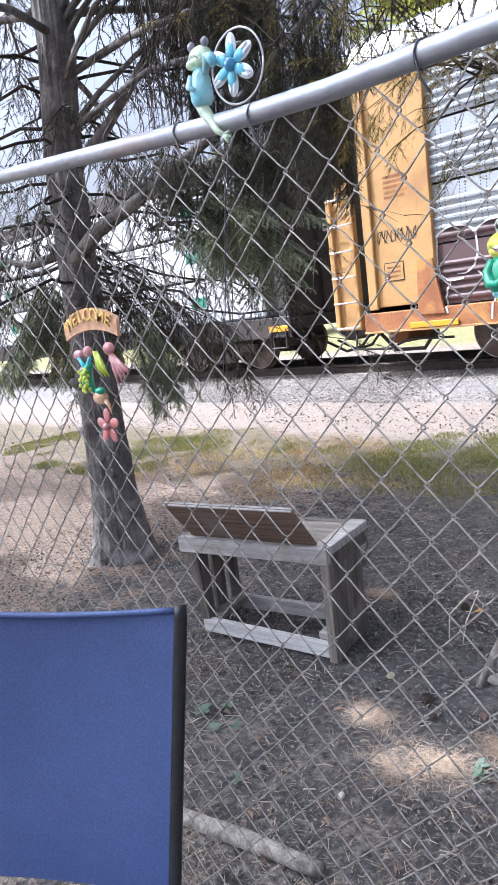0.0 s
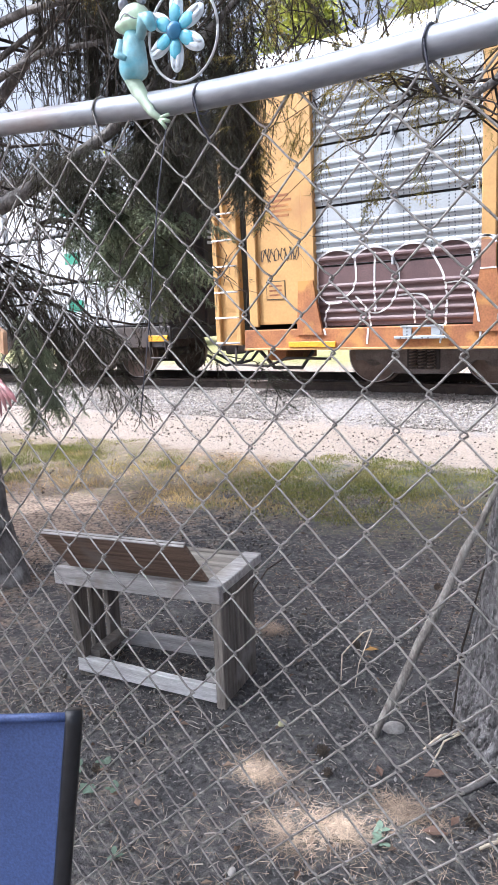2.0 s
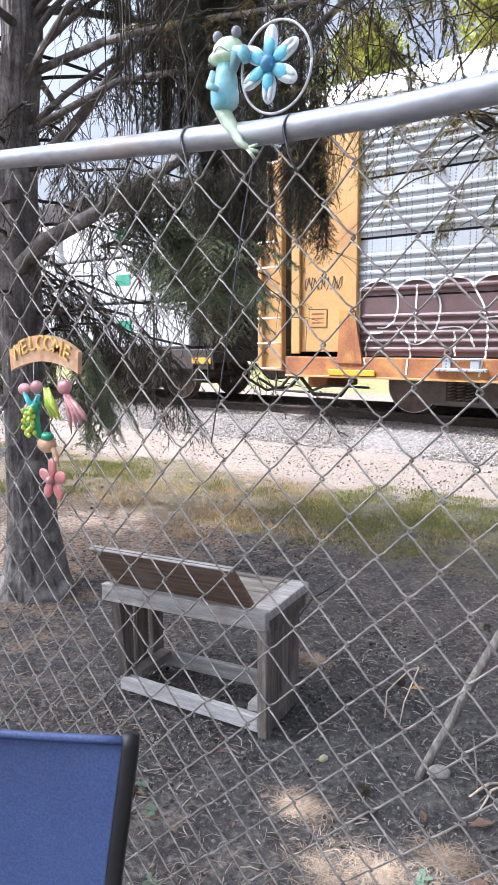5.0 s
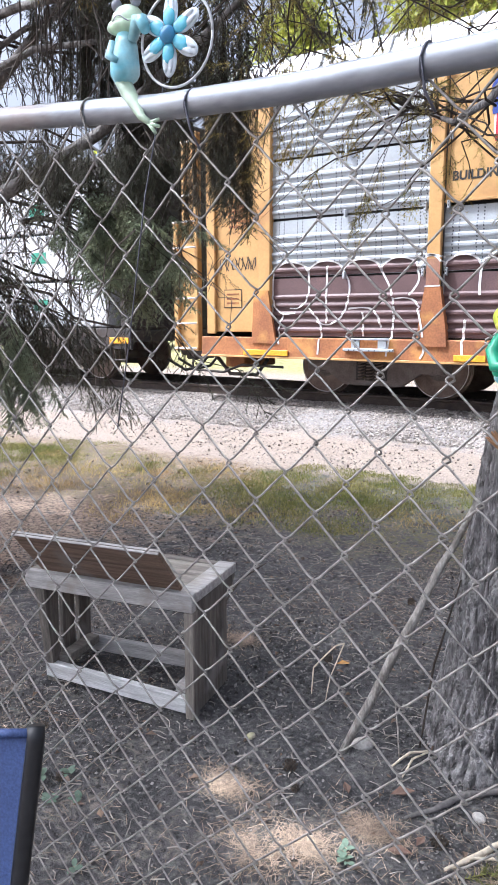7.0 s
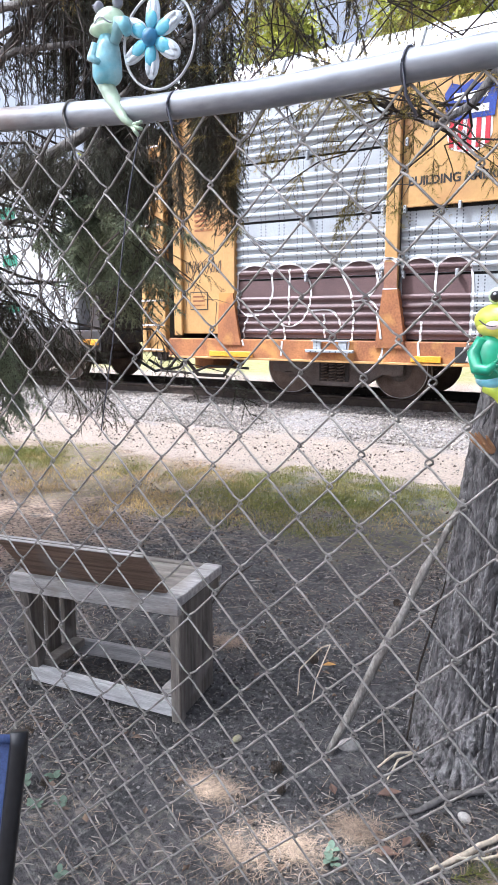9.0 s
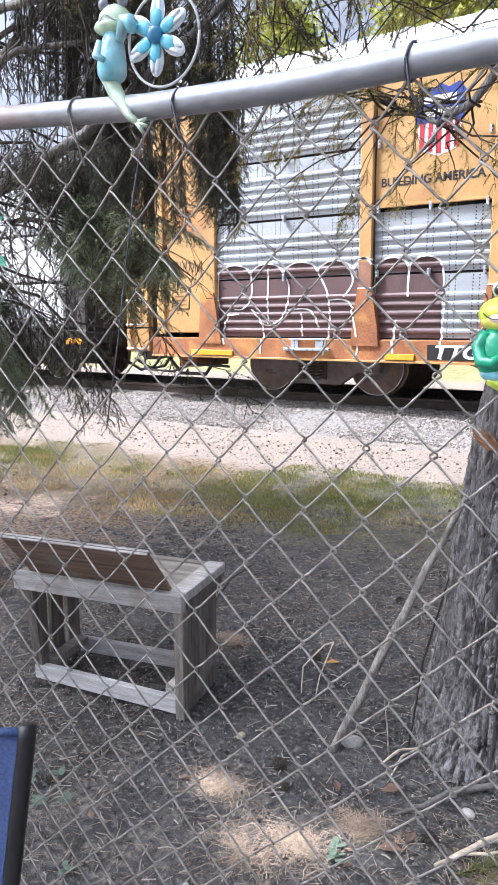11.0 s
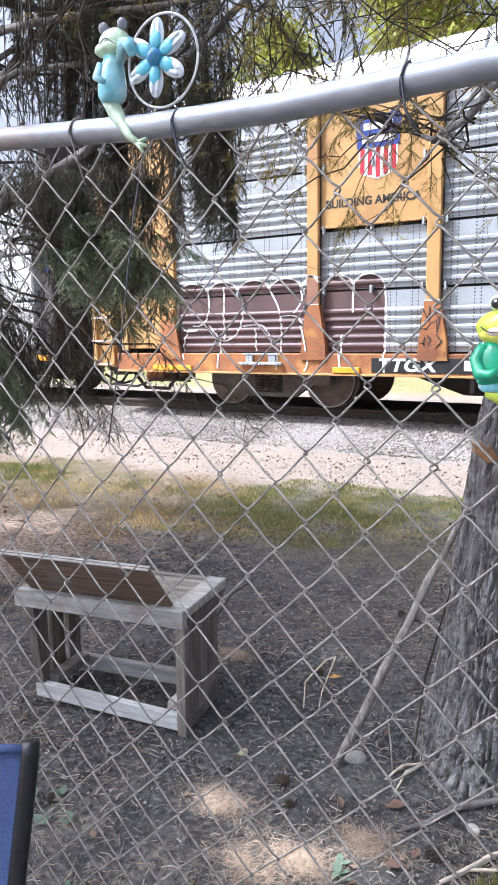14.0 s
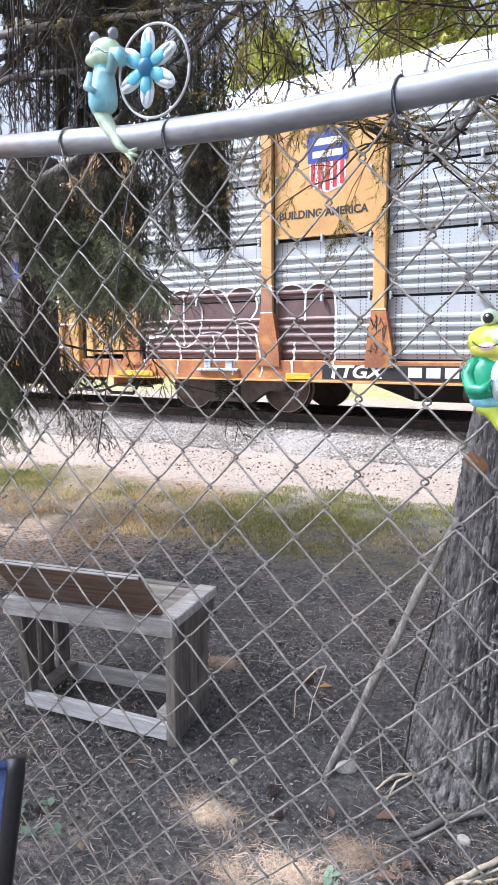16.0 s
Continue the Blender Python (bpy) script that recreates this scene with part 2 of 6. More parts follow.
def thing(name, label, category, m=None, group="", kind=""):
    ob = new(name)
    ob.empty_display_size = 0.1
    if m:
        ob.matrix_basis = m
    return tagged(ob, label, category, group, kind)


def single(name, build, mat, label, category, m=None, group="", kind="", smooth=False, fix=True):
    ob = part(name, build, mat, None, "", smooth, fix, m)
    return tagged(ob, label, category, group, kind)


def lettering(name, text, size, mat, parent, m, label="", slant=0.0, bold=0.012):
    """Flat letters standing in the local x-z plane and facing -y."""
    cu = bpy.data.curves.new(name, "FONT")
    cu.body, cu.size, cu.extrude, cu.align_x = text, size, 0.002, "CENTER"
    cu.offset, cu.shear = size * bold, slant
    tmp = bpy.data.objects.new(name, cu)
    scene.collection.objects.link(tmp)
    me = bpy.data.meshes.new_from_object(tmp.evaluated_get(bpy.context.evaluated_depsgraph_get()))
    bpy.data.objects.remove(tmp)
    me.materials.clear()
    me.materials.append(mat)
    ob = new(name, me)
    ob.parent = parent
    ob.matrix_basis = m @ pose(0, 0, 0, 90, 0, 0)
    return tagged(ob, label)


TORN = material("torn_heartwood", (0.5, 0.27, 0.13), (0.35, 0.2, 0.12), 20, 0.85, 0, 0.4)

PALETWIG = material("pale_dry_twig", (0.68, 0.58, 0.45), (0.5, 0.42, 0.32), 20, 0.8, 0, 0.2)


RAIL_Z = 0.42
TRACK_Y = 10.0


# ---- ground ----
def ground_height(x, y):
    """Yard, gravel lane, ballast shoulder, track bed and the verge beyond."""
    z = 0.0
    if y > 7.6:
        z = 0.14 * min((y - 7.6) / 0.6, 1)
    if y > 8.1:
        z += 0.13 * min((y - 8.1) / 0.8, 1)
    if y > 11.2:
        z -= 0.2 * min((y - 11.2) / 1.2, 1)
    return z


def ground_material():
    m = bpy.data.materials.new("yard_ground")
    m.use_nodes = True
    nt = m.node_tree
    p = nt.nodes["Principled BSDF"]
    L = nt.links.new
    N = nt.nodes.new
    co = N("ShaderNodeTexCoord")
    sep = N("ShaderNodeSeparateXYZ")
    L(co.outputs["Object"], sep.inputs[0])

    def noise_tex(scale, detail=5):
        n = N("ShaderNodeTexNoise")
        n.inputs["Scale"].default_value, n.inputs["Detail"].default_value = scale, detail
        L(co.outputs["Object"], n.inputs["Vector"])
        return n.outputs[0]

    def maths(op, a, b):
        n = N("ShaderNodeMath")
        n.operation = op
        for i, v in enumerate((a, b)):
            if isinstance(v, (int, float)):
                n.inputs[i].default_value = v
            else:
                L(v, n.inputs[i])
        return n.outputs[0]

    def step(v, a, b):
        n = N("ShaderNodeMapRange")
        n.inputs[1].default_value, n.inputs[2].default_value = a, b
        L(v, n.inputs[0])
        return n.outputs[0]

    def mixed(fac, a, b):
        n = N("ShaderNodeMixRGB")
        L(fac, n.inputs[0])
        for i, v in ((1, a), (2, b)):
            if isinstance(v, tuple):
                n.inputs[i].default_value = (*v, 1)
            else:
                L(v, n.inputs[i])
        return n.outputs[0]

    broad, mid, fine, speck = noise_tex(0.9), noise_tex(6), noise_tex(38, 7), noise_tex(150, 4)
    # the yard's dark trodden soil
    soil = mixed(step(mid, 0.38, 0.64), (0.062, 0.059, 0.06), (0.115, 0.109, 0.108))
    soil = mixed(step(fine, 0.52, 0.68), soil, (0.185, 0.174, 0.168))
    soil = mixed(step(maths("MULTIPLY", fine, -1), -0.4, -0.32), soil, (0.04, 0.036, 0.035))
    soil = mixed(step(speck, 0.63, 0.72), soil, (0.26, 0.24, 0.225))
    # brown needle litter lies thicker along the fence and round the old spruce
    litter = mixed(step(fine, 0.38, 0.62), (0.12, 0.107, 0.098), (0.27, 0.232, 0.2))
    near = maths("ADD", maths("MULTIPLY", sep.outputs[1], -0.42), maths("ADD", 0.3, maths("MULTIPLY", maths("SUBTRACT", mid, 0.5), 2.4)))
    west = maths("ADD", maths("MULTIPLY", maths("ADD", sep.outputs[0], 2.6), -0.55), maths("MULTIPLY", maths("SUBTRACT", mid, 0.5), 2.2))
    cover = maths("MULTIPLY", step(maths("MAXIMUM", near, west), 0.0, 0.5), step(maths("ADD", maths("ADD", fine, maths("MULTIPLY", speck, 0.4)), maths("MULTIPLY", step(west, 0.0, 0.8), 0.12)), 0.58, 0.76))
    litter = mixed(step(west, 0.0, 0.6), litter, mixed(step(fine, 0.38, 0.62), (0.15, 0.105, 0.078), (0.36, 0.265, 0.2)))
    soil = mixed(cover, soil, litter)
    # a dry mossy strip before the lane
    wob = maths("ADD", sep.outputs[1], maths("MULTIPLY", maths("SUBTRACT", mid, 0.5), 1.3))
    wob = maths("ADD", wob, maths("MULTIPLY", maths("SUBTRACT", broad, 0.5), 1.2))
    strip = maths("MULTIPLY", step(wob, 3.35, 4.0), step(maths("MULTIPLY", wob, -1), -5.9, -5.2))
    strip = maths("MULTIPLY", maths("MULTIPLY", strip, step(fine, 0.4, 0.58)), step(mid, 0.36, 0.5))
    moss = mixed(step(mid, 0.42, 0.58), (0.095, 0.102, 0.034), (0.13, 0.11, 0.055))
    col = mixed(strip, soil, moss)
    # pinkish gravel lane
    gravel = mixed(step(fine, 0.38, 0.62), (0.36, 0.295, 0.245), (0.25, 0.2, 0.168))
    gravel = mixed(step(speck, 0.6, 0.7), gravel, (0.2, 0.165, 0.15))
    edge = maths("ADD", sep.outputs[1], maths("MULTIPLY", maths("SUBTRACT", mid, 0.5), 0.9))
    edge = maths("ADD", edge, maths("MULTIPLY", maths("SUBTRACT", broad, 0.5), 0.8))
    edge = maths("ADD", edge, maths("MULTIPLY", maths("SUBTRACT", fine, 0.5), 0.6))
    col = mixed(step(edge, 5.5, 5.75), col, gravel)
    # grey ballast
    ballast = mixed(step(fine, 0.4, 0.6), (0.3, 0.275, 0.268), (0.2, 0.185, 0.18))
    col = mixed(step(edge, 7.5, 7.9), col, ballast)
    # the far verge
    verge = mixed(step(mid, 0.4, 0.6), (0.22, 0.22, 0.07), (0.3, 0.26, 0.14))
    col = mixed(step(edge, 11.4, 11.8), col, gravel)
    col = mixed(step(edge, 15.5, 17.0), col, verge)
    L(col, p.inputs["Base Color"])
    p.inputs["Roughness"].default_value = 0.95
    b = N("ShaderNodeBump")
    b.inputs["Strength"].default_value, b.inputs["Distance"].default_value = 1.0, 0.035
    h = maths("ADD", maths("MULTIPLY", mid, 0.5), maths("ADD", fine, maths("MULTIPLY", speck, 0.5)))
    L(h, b.inputs["Height"])
    L(b.outputs[0], p.inputs["Normal"])
    return m


def make_ground():
    xs = [-400, -150, -60, -30] + [-20 + 0.5 * i for i in range(12)] + [-14 + 0.13 * i for i in range(66)] + [-5.4 + 0.04 * i for i in range(160)] + [1.2, 1.6, 2.2, 2.8, 3.5, 4.5, 6, 9, 14, 30, 80, 300]
    ys = [-200, -60, -20, -8, -5, -3] + [-2 + 0.11 * i for i in range(17)] + [-0.12 + 0.04 * i for i in range(104)] + [4.05 + 0.11 * i for i in range(76)] + [12.8, 14, 17, 22, 30, 50, 100, 250, 600]
    b = Build()
    for y in ys:
        for x in xs:
            z = ground_height(x, y)
            if -15 < x < 4 and -3 < y < 12.5:
                z += 0.02 * noise.noise((x * 0.8, y * 0.8, 0)) + 0.012 * noise.noise((x * 3.1, y * 3.1, 4)) + 0.006 * noise.noise((x * 8, y * 8, 9)) + (0.007 * noise.noise((x * 17, y * 17, 2)) if y < 4.2 else 0)
            b.v.append((x, y, z))
    n = len(xs)
    for j in range(len(ys) - 1):
        for i in range(n - 1):
            b.f.append((j * n + i, j * n + i + 1, (j + 1) * n + i + 1, (j + 1) * n + i))
    single("ground", b, ground_material(), "dark trodden yard soil, mossy strip, pale gravel lane and ballast", "ground", kind="structure", smooth=True, fix=False)


make_ground()


# ---- chain-link fence ----
MESH_W = 0.082
RAIL_C = 1.806


def rail_z(x):
    """The old rail climbs a little towards its far end."""
    return RAIL_C + 0.094 * (min(max(0.0, -0.3 - x), 1.2))


def make_fence():
    fence = thing("chain_link_fence", "galvanized chain-link fence with a round top rail", "fence")
    b = Build()
    pts = [(-9 + 0.2 * i, 0, rail_z(-9 + 0.2 * i)) for i in range(61)]
    b.tube(pts, 0.016, 24)
    part("top_rail", b, GALV, fence, "dull galvanized round rail with rust stains", smooth=True)
    b = Build().tube([(-9, 0, 0.05), (3, 0, 0.05)], 0.0025, 6)
    part("bottom_wire", b, WIRE, fence, smooth=True)
    for x in (-4.25, -1.95 - 0.6, 0.95):
        b = Build().tube([(x, 0.045, -0.1), (x, 0.045, rail_z(x) - 0.01)], 0.024, 16)
        b.ball((x, 0.045, rail_z(x) - 0.01), 0.026, 0.026, 0.018)
        part("post", b, GALV, fence, smooth=True)
    rows = 21
    z_top = 1.8035
    meshes = []
    for phase in (0, 1):
        b = Build()
        pts = []
        half = MESH_W / 2
        for j in range(2 * rows - 1):
            side = (j + phase) % 2
            x = half if side else 0.0
            s = 1 if side else -1
            z = z_top - 0.0431 * j
            hook = 0.0026
            if j == 0:
                pts += [(x - s * 0.004, 0.004, z + 0.004), (x, 0.0, z)]
                continue
            pts += [(x - s * 0.006, -0.0028 * s, z + 0.007), (x + s * hook, -0.0012 * s, z + 0.0016),
                    (x + s * hook, 0.0012 * s, z - 0.0016), (x - s * 0.006, 0.0028 * s, z - 0.007)]
        b.tube(pts, 0.00145, 6)
        meshes.append(b.mesh("wire", WIRE, True, False))
    k0 = -64
    for k in range(k0, 30):
        ob = part("wire", meshes[k % 2], None, fence, m=pose(-0.38 + k * MESH_W / 2 + 0.0012 * math.sin(k * 1.7) - 0.0022 * min(3, max(0, k - 6)), 0.003 * math.sin(k * 0.31), -0.035 * max(-0.5, min(0.45, k * MESH_W / 2)) + 0.0015 * math.sin(k * 0.9) + 0.45 * (rail_z(-0.3 + k * MESH_W / 2) - RAIL_C), 0, 0.12 * math.sin(k * 0.23), 0))
    # rail ties of wire
    for x, mat in ((-0.05, DARKWIRE), (-0.52, WIRE), (-1.62, WIRE), (-0.345, DARKWIRE)):
        b = Build()
        pts = [(x + 0.003 * math.sin(a), -0.0178 * math.cos(a), rail_z(x) + 0.0178 * math.sin(a)) for a in [0.35 * i for i in range(19)]]
        pts += [(x + 0.002, -0.01, rail_z(x) - 0.03), (x + 0.012, -0.004, RAIL_C - 0.05)]
        b.tube(pts, 0.0015, 6)
        part("tie_wire", b, mat, fence, smooth=True)
    return fence


make_fence()


# ---- track ----
def make_track():
    for y in (TRACK_Y - 0.75, TRACK_Y + 0.75):
        prof = [(-0.075, -0.17), (0.075, -0.17), (0.075, -0.158), (0.012, -0.14), (0.012, -0.045), (0.036, -0.035), (0.036, -0.006), (0.03, 0), (-0.03, 0), (-0.036, -0.006), (-0.036, -0.035), (-0.012, -0.045), (-0.012, -0.14), (-0.075, -0.158)]
        b = Build().prism(prof, -70, 45, pose(0, y, RAIL_Z, 0, 0, 0) @ Matrix.Rotation(radians(-90), 4, "Z"))
        single("rail", b, RAILM, "dark rusty steel railway rail on timber sleepers", "rail", group="rails of the track")
    tie = None
    for i in range(90):
        x = -38 + i * 0.53
        if tie is None:
            b = Build().box(-0.115, 0.115, -1.3, 1.3, 0.08, 0.245, 0.012)
            tie = single("sleeper", b, TIEM, "dark creosoted timber railway sleeper in ballast", "sleeper", pose(x, TRACK_Y, 0), "sleepers of the track")
        else:
            copy_thing(tie, pose(x, TRACK_Y, random.uniform(-0.008, 0.008), 0, 0, random.uniform(-1, 1)))


make_track()


# ---- the autorack car ----
Y_SIDE = -1.6
Z_SILL, TIERS, Z_EAVE = 0.86, (0.86, 1.70, 2.51, 3.32, 4.13), 4.29


def panel_material():
    """Galvanized corrugated sheet with columns of small punched holes."""
    m = material("corrugated_galvanized_sheet", (0.42, 0.445, 0.475), (0.35, 0.375, 0.405), 2.5, 0.5, 0.3, 0.005, 60, speck=0.2, stain=(0.33, 0.34, 0.35), stain_scale=1.1, stain_at=0.6)
    nt = m.node_tree
    L = nt.links.new
    p = nt.nodes["Principled BSDF"]
    co = nt.nodes.new("ShaderNodeTexCoord")
    sep = nt.nodes.new("ShaderNodeSeparateXYZ")
    L(co.outputs["Object"], sep.inputs[0])

    def maths(op, a, b=None, c=None):
        n = nt.nodes.new("ShaderNodeMath")
        n.operation = op
        for i, v in enumerate((a, b, c)):
            if v is None:
                continue
            if isinstance(v, (int, float)):
                n.inputs[i].default_value = v
            else:
                L(v, n.inputs[i])
        return n.outputs[0]

    u = maths("PINGPONG", maths("ADD", maths("FRACT", maths("DIVIDE", sep.outputs[0], 0.3)), -0.5), 0.5)
    u = maths("ABSOLUTE", maths("SUBTRACT", maths("MULTIPLY", maths("ABSOLUTE", u), 0.3), 0.04))
    w = maths("MULTIPLY", maths("ABSOLUTE", maths("SUBTRACT", maths("FRACT", maths("DIVIDE", sep.outputs[2], 0.042)), 0.5)), 0.042)
    hole = maths("MULTIPLY", maths("LESS_THAN", u, 0.008), maths("LESS_THAN", w, 0.010))
    old = p.inputs["Base Color"].links[0].from_socket
    mix = nt.nodes.new("ShaderNodeMixRGB")
    L(hole, mix.inputs[0])
    L(old, mix.inputs[1])
    mix.inputs[2].default_value = (0.06, 0.06, 0.07, 1)
    L(mix.outputs[0], p.inputs["Base Color"])
    return m


SHEET = panel_material()


RIB_AT = (0.085, 0.2, 0.315, 0.43, 0.545)


def rib_depth(h):
    """How far the sheet stands in at a height h over its tier's foot: five narrow ribs below a flat head."""
    d = min(abs(h - c) for c in RIB_AT)
    if d < 0.014:
        return 0.0
    if d < 0.036:
        return 0.026 * (d - 0.014) / 0.022
    return 0.026


def panel_mesh(width, height):
    b = Build()
    hs = sorted({0.0, height} | {c + q for c in RIB_AT for q in (-0.036, -0.014, 0.014, 0.036) if 0 < c + q < height})
    for y in (0.0, 0.03):
        for h in hs:
            for x in (0.0, width):
                b.v.append((x, rib_depth(h) + y, h))
    n = len(hs)
    for j in range(n - 1):
        b.f.append((2 * j, 2 * j + 1, 2 * j + 3, 2 * j + 2))
        b.f.append((2 * n + 2 * j, 2 * n + 2 * j + 2, 2 * n + 2 * j + 3, 2 * n + 2 * j + 1))
        b.f.append((2 * j, 2 * j + 2, 2 * n + 2 * j + 2, 2 * n + 2 * j))
        b.f.append((2 * j + 1, 2 * n + 2 * j + 1, 2 * n + 2 * j + 3, 2 * j + 3))
    b.f += [(0, 2 * n, 2 * n + 1, 1), (2 * n - 2, 2 * n - 1, 4 * n - 1, 4 * n - 2)]
    return b.mesh("panel", SHEET)


def make_truck(car, x):
    """A two-axle truck with side frames, springs and four wheels."""
    for wx in (x - 0.89, x + 0.89):
        for side in (-1, 1):
            wheel = part("wheel", Build().tube([(wx, side * 0.69, 0.42), (wx, side * 0.72, 0.42), (wx, side * 0.725, 0.42), (wx, side * 0.80, 0.42)], [0.445, 0.445, 0.42, 0.415], 40), WHEELM, car, "worn steel railway wheel")
            b = Build().tube([(wx, side * 0.79, 0.42), (wx, side * 0.815, 0.42)], [0.2, 0.13], 24)
            b.tube([(wx, side * 0.80, 0.42), (wx, side * 1.06, 0.42)], [0.09, 0.085], 16)
            part("hub", b, BOGIE, wheel)
            rim = Build()
            rim.tube([(wx + 0.405 * math.cos(a), side * 0.803, 0.42 + 0.405 * math.sin(a)) for a in [math.pi * i / 20 for i in range(41)]], 0.006, 6)
            part("rim", rim, WHITEP, wheel, "chalk-pale rim line")
        part("axle", Build().tube([(wx, -0.75, 0.42), (wx, 0.75, 0.42)], 0.08, 14), BOGIE, car)
    for side in (-1, 1):
        y0, y1 = sorted((side * 0.98, side * 1.1))
        out = [(-1.04, 0.36), (-0.72, 0.36), (-0.44, 0.17), (0.44, 0.17), (0.72, 0.36), (1.04, 0.36), (1.05, 0.5), (0.76, 0.52), (0.4, 0.64), (-0.4, 0.64), (-0.76, 0.52), (-1.05, 0.5)]
        frame_part = part("side_frame", Build().prism([(x + a, c) for a, c in out], y0, y1), BOGIE, car, "cast iron truck side frame")
        # black plate on the frame's face stands in for the shaded spring opening
        b = Build().box(x - 0.24, x + 0.24, min(side * 1.1, side * 1.13), max(side * 1.1, side * 1.13), 0.24, 0.56, 0.01)
        part("black_pocket_plate", b, BLACKCAR, frame_part)
        for sx in (-0.13, 0.0, 0.13):
            b = Build()
            b.tube([(x + sx + 0.05 * math.cos(a), side * 1.16 + 0.05 * math.sin(a), 0.25 + 0.3 * a / 44) for a in [0.55 * i for i in range(81)]], 0.011, 6)
            part("spring", b, WHEELM, frame_part, smooth=True)


def make_autorack(m):
    car = thing("autorack_car", "yellow and grey corrugated autorack railway car with graffiti", "railway car", m)
    # end sheet with its folded edges
    b = Build().box(-1.14, 0.0, Y_SIDE + 0.02, Y_SIDE + 0.09, Z_SILL + 0.06, Z_EAVE + 0.02, 0.01)
    end = part("end_sheet", b, YELLOW, car, "yellow painted steel end sheet")
    part("edge_flange", Build().box(-1.14, -0.98, Y_SIDE - 0.03, Y_SIDE + 0.016, Z_SILL + 0.03, Z_EAVE, 0.012), YELLOW, end)
    part("edge_flange", Build().box(-0.2, 0.0, Y_SIDE - 0.02, Y_SIDE + 0.016, Z_SILL + 0.03, Z_EAVE, 0.012), YELLOW, end)
    part("far_side", Build().box(-1.21, 24, 1.5, 1.6, Z_SILL, Z_EAVE, 0.01), YELLOW, car)
    # end door and corner
    part("end_door", Build().box(-1.30, -1.24, -1.45, 1.5, 0.75, Z_EAVE - 0.1, 0.02), BLACKCAR, car, "dark end door")
    part("corner_post", Build().box(-1.40, -1.32, Y_SIDE - 0.02, Y_SIDE + 0.1, 0.62, Z_EAVE - 0.4, 0.012), YELLOW, car)
    ladder = part("ladder_frame", Build().box(-1.80, -1.71, Y_SIDE - 0.02, Y_SIDE + 0.06, 0.62, 2.62, 0.01).box(-1.80, -1.40, Y_SIDE + 0.04, Y_SIDE + 0.09, 0.62, 2.55, 0.01), YELLOW, car, "yellow end ladder with white rungs")
    part("upper_stile", Build().box(-1.62, -1.56, Y_SIDE - 0.02, Y_SIDE + 0.06, 2.55, Z_EAVE - 0.5, 0.01).box(-1.62, -1.36, Y_SIDE + 0.04, Y_SIDE + 0.07, 2.55, Z_EAVE - 0.5, 0.008), YELLOW, ladder)
    for k in range(11):
        z = 0.66 + 0.385 * k
        x0 = -1.78 if z < 2.6 else -1.6
        b = Build().tube([(x0, Y_SIDE, z), (x0 + 0.02, Y_SIDE - 0.06, z), (-1.37, Y_SIDE - 0.06, z), (-1.35, Y_SIDE, z)], 0.014, 8)
        part("rung", b, WHITEP, ladder, smooth=True)
    part("end_platform", Build().box(-1.8, -1.2, -1.5, 1.5, 0.62, 0.7, 0.01).box(-1.6, -1.2, -0.5, 0.5, 0.3, 0.62, 0.02), RUSTY, car)
    b = Build().tube([(-1.6, 0, 0.55), (-2.4, 0, 0.55)], 0.11, 10).box(-2.55, -2.3, -0.17, 0.17, 0.4, 0.72, 0.03)
    part("coupler", b, BOGIE, car)
    for y0 in (-0.5, -0.8):
        b = Build().tube([(-1.7, y0, 0.55), (-2.0, y0 + 0.1, 0.3), (-2.4, y0 + 0.2, 0.22), (-2.8, y0 + 0.2, 0.4)], 0.025, 8)
        part("air_hose", b, BLACKP, car, smooth=True)
    b = Build().tube([(-1.5, Y_SIDE + 0.1, 0.6), (-1.5, Y_SIDE + 0.06, 0.32), (-0.9, Y_SIDE + 0.06, 0.3), (-0.6, Y_SIDE + 0.15, 0.42), (0.1, Y_SIDE + 0.2, 0.4)], 0.02, 8)
    b.tube([(-1.3, Y_SIDE + 0.4, 0.55), (-1.0, Y_SIDE + 0.4, 0.25), (-0.5, Y_SIDE + 0.4, 0.25), (-0.3, Y_SIDE + 0.4, 0.5)], 0.03, 8)
    part("brake_pipe", b, BLACKCAR, car, smooth=True)
    # sill
    part("side_sill", Build().box(-1.25, 24, Y_SIDE - 0.03, Y_SIDE + 0.12, 0.56, Z_SILL - 0.012, 0.012), RUSTY, car, "rust-streaked orange side sill")
    part("floor", Build().box(-1.25, 24, Y_SIDE + 0.12, 1.5, 0.62, 0.8, 0.0), BLACKCAR, car)
    part("sill_lip", Build().box(-1.25, 24, Y_SIDE - 0.045, Y_SIDE - 0.03, 0.545, 0.575, 0.003), YELLOW, car)
    # bays of corrugated panels between posts
    widths = [2.35, 1.52, 2.35, 1.52, 2.35, 2.35, 1.52, 2.35, 1.52, 2.35]
    cache = {}
    x = 0.0
    for i, w in enumerate(widths):
        for j, z0 in enumerate(TIERS):
            z1 = TIERS[j + 1] if j + 1 < len(TIERS) else Z_EAVE
            h = z1 - z0 - 0.035
            if i in (1, 6) and z0 > 2.5:
                continue
            key = (w, round(h, 3))
            if key not in cache:
                cache[key] = panel_mesh(w, h)
            part("panel", cache[key], None, car, m=pose(x, Y_SIDE + 0.03, z0 + 0.012))
        if i in (1, 6):
            b = Build().box(x, x + w, Y_SIDE + 0.015, Y_SIDE + 0.06, 2.53, Z_EAVE, 0.008)
            b.box(x, x + w, Y_SIDE + 0.0, Y_SIDE + 0.015, 2.53, 2.56, 0.003)
            part("placard", b, YELLOW, car, "yellow painted name panel")
        px = x + w
        b = Build().box(px, px + 0.18, Y_SIDE - 0.05, Y_SIDE + 0.08, 1.52, Z_EAVE, 0.012)
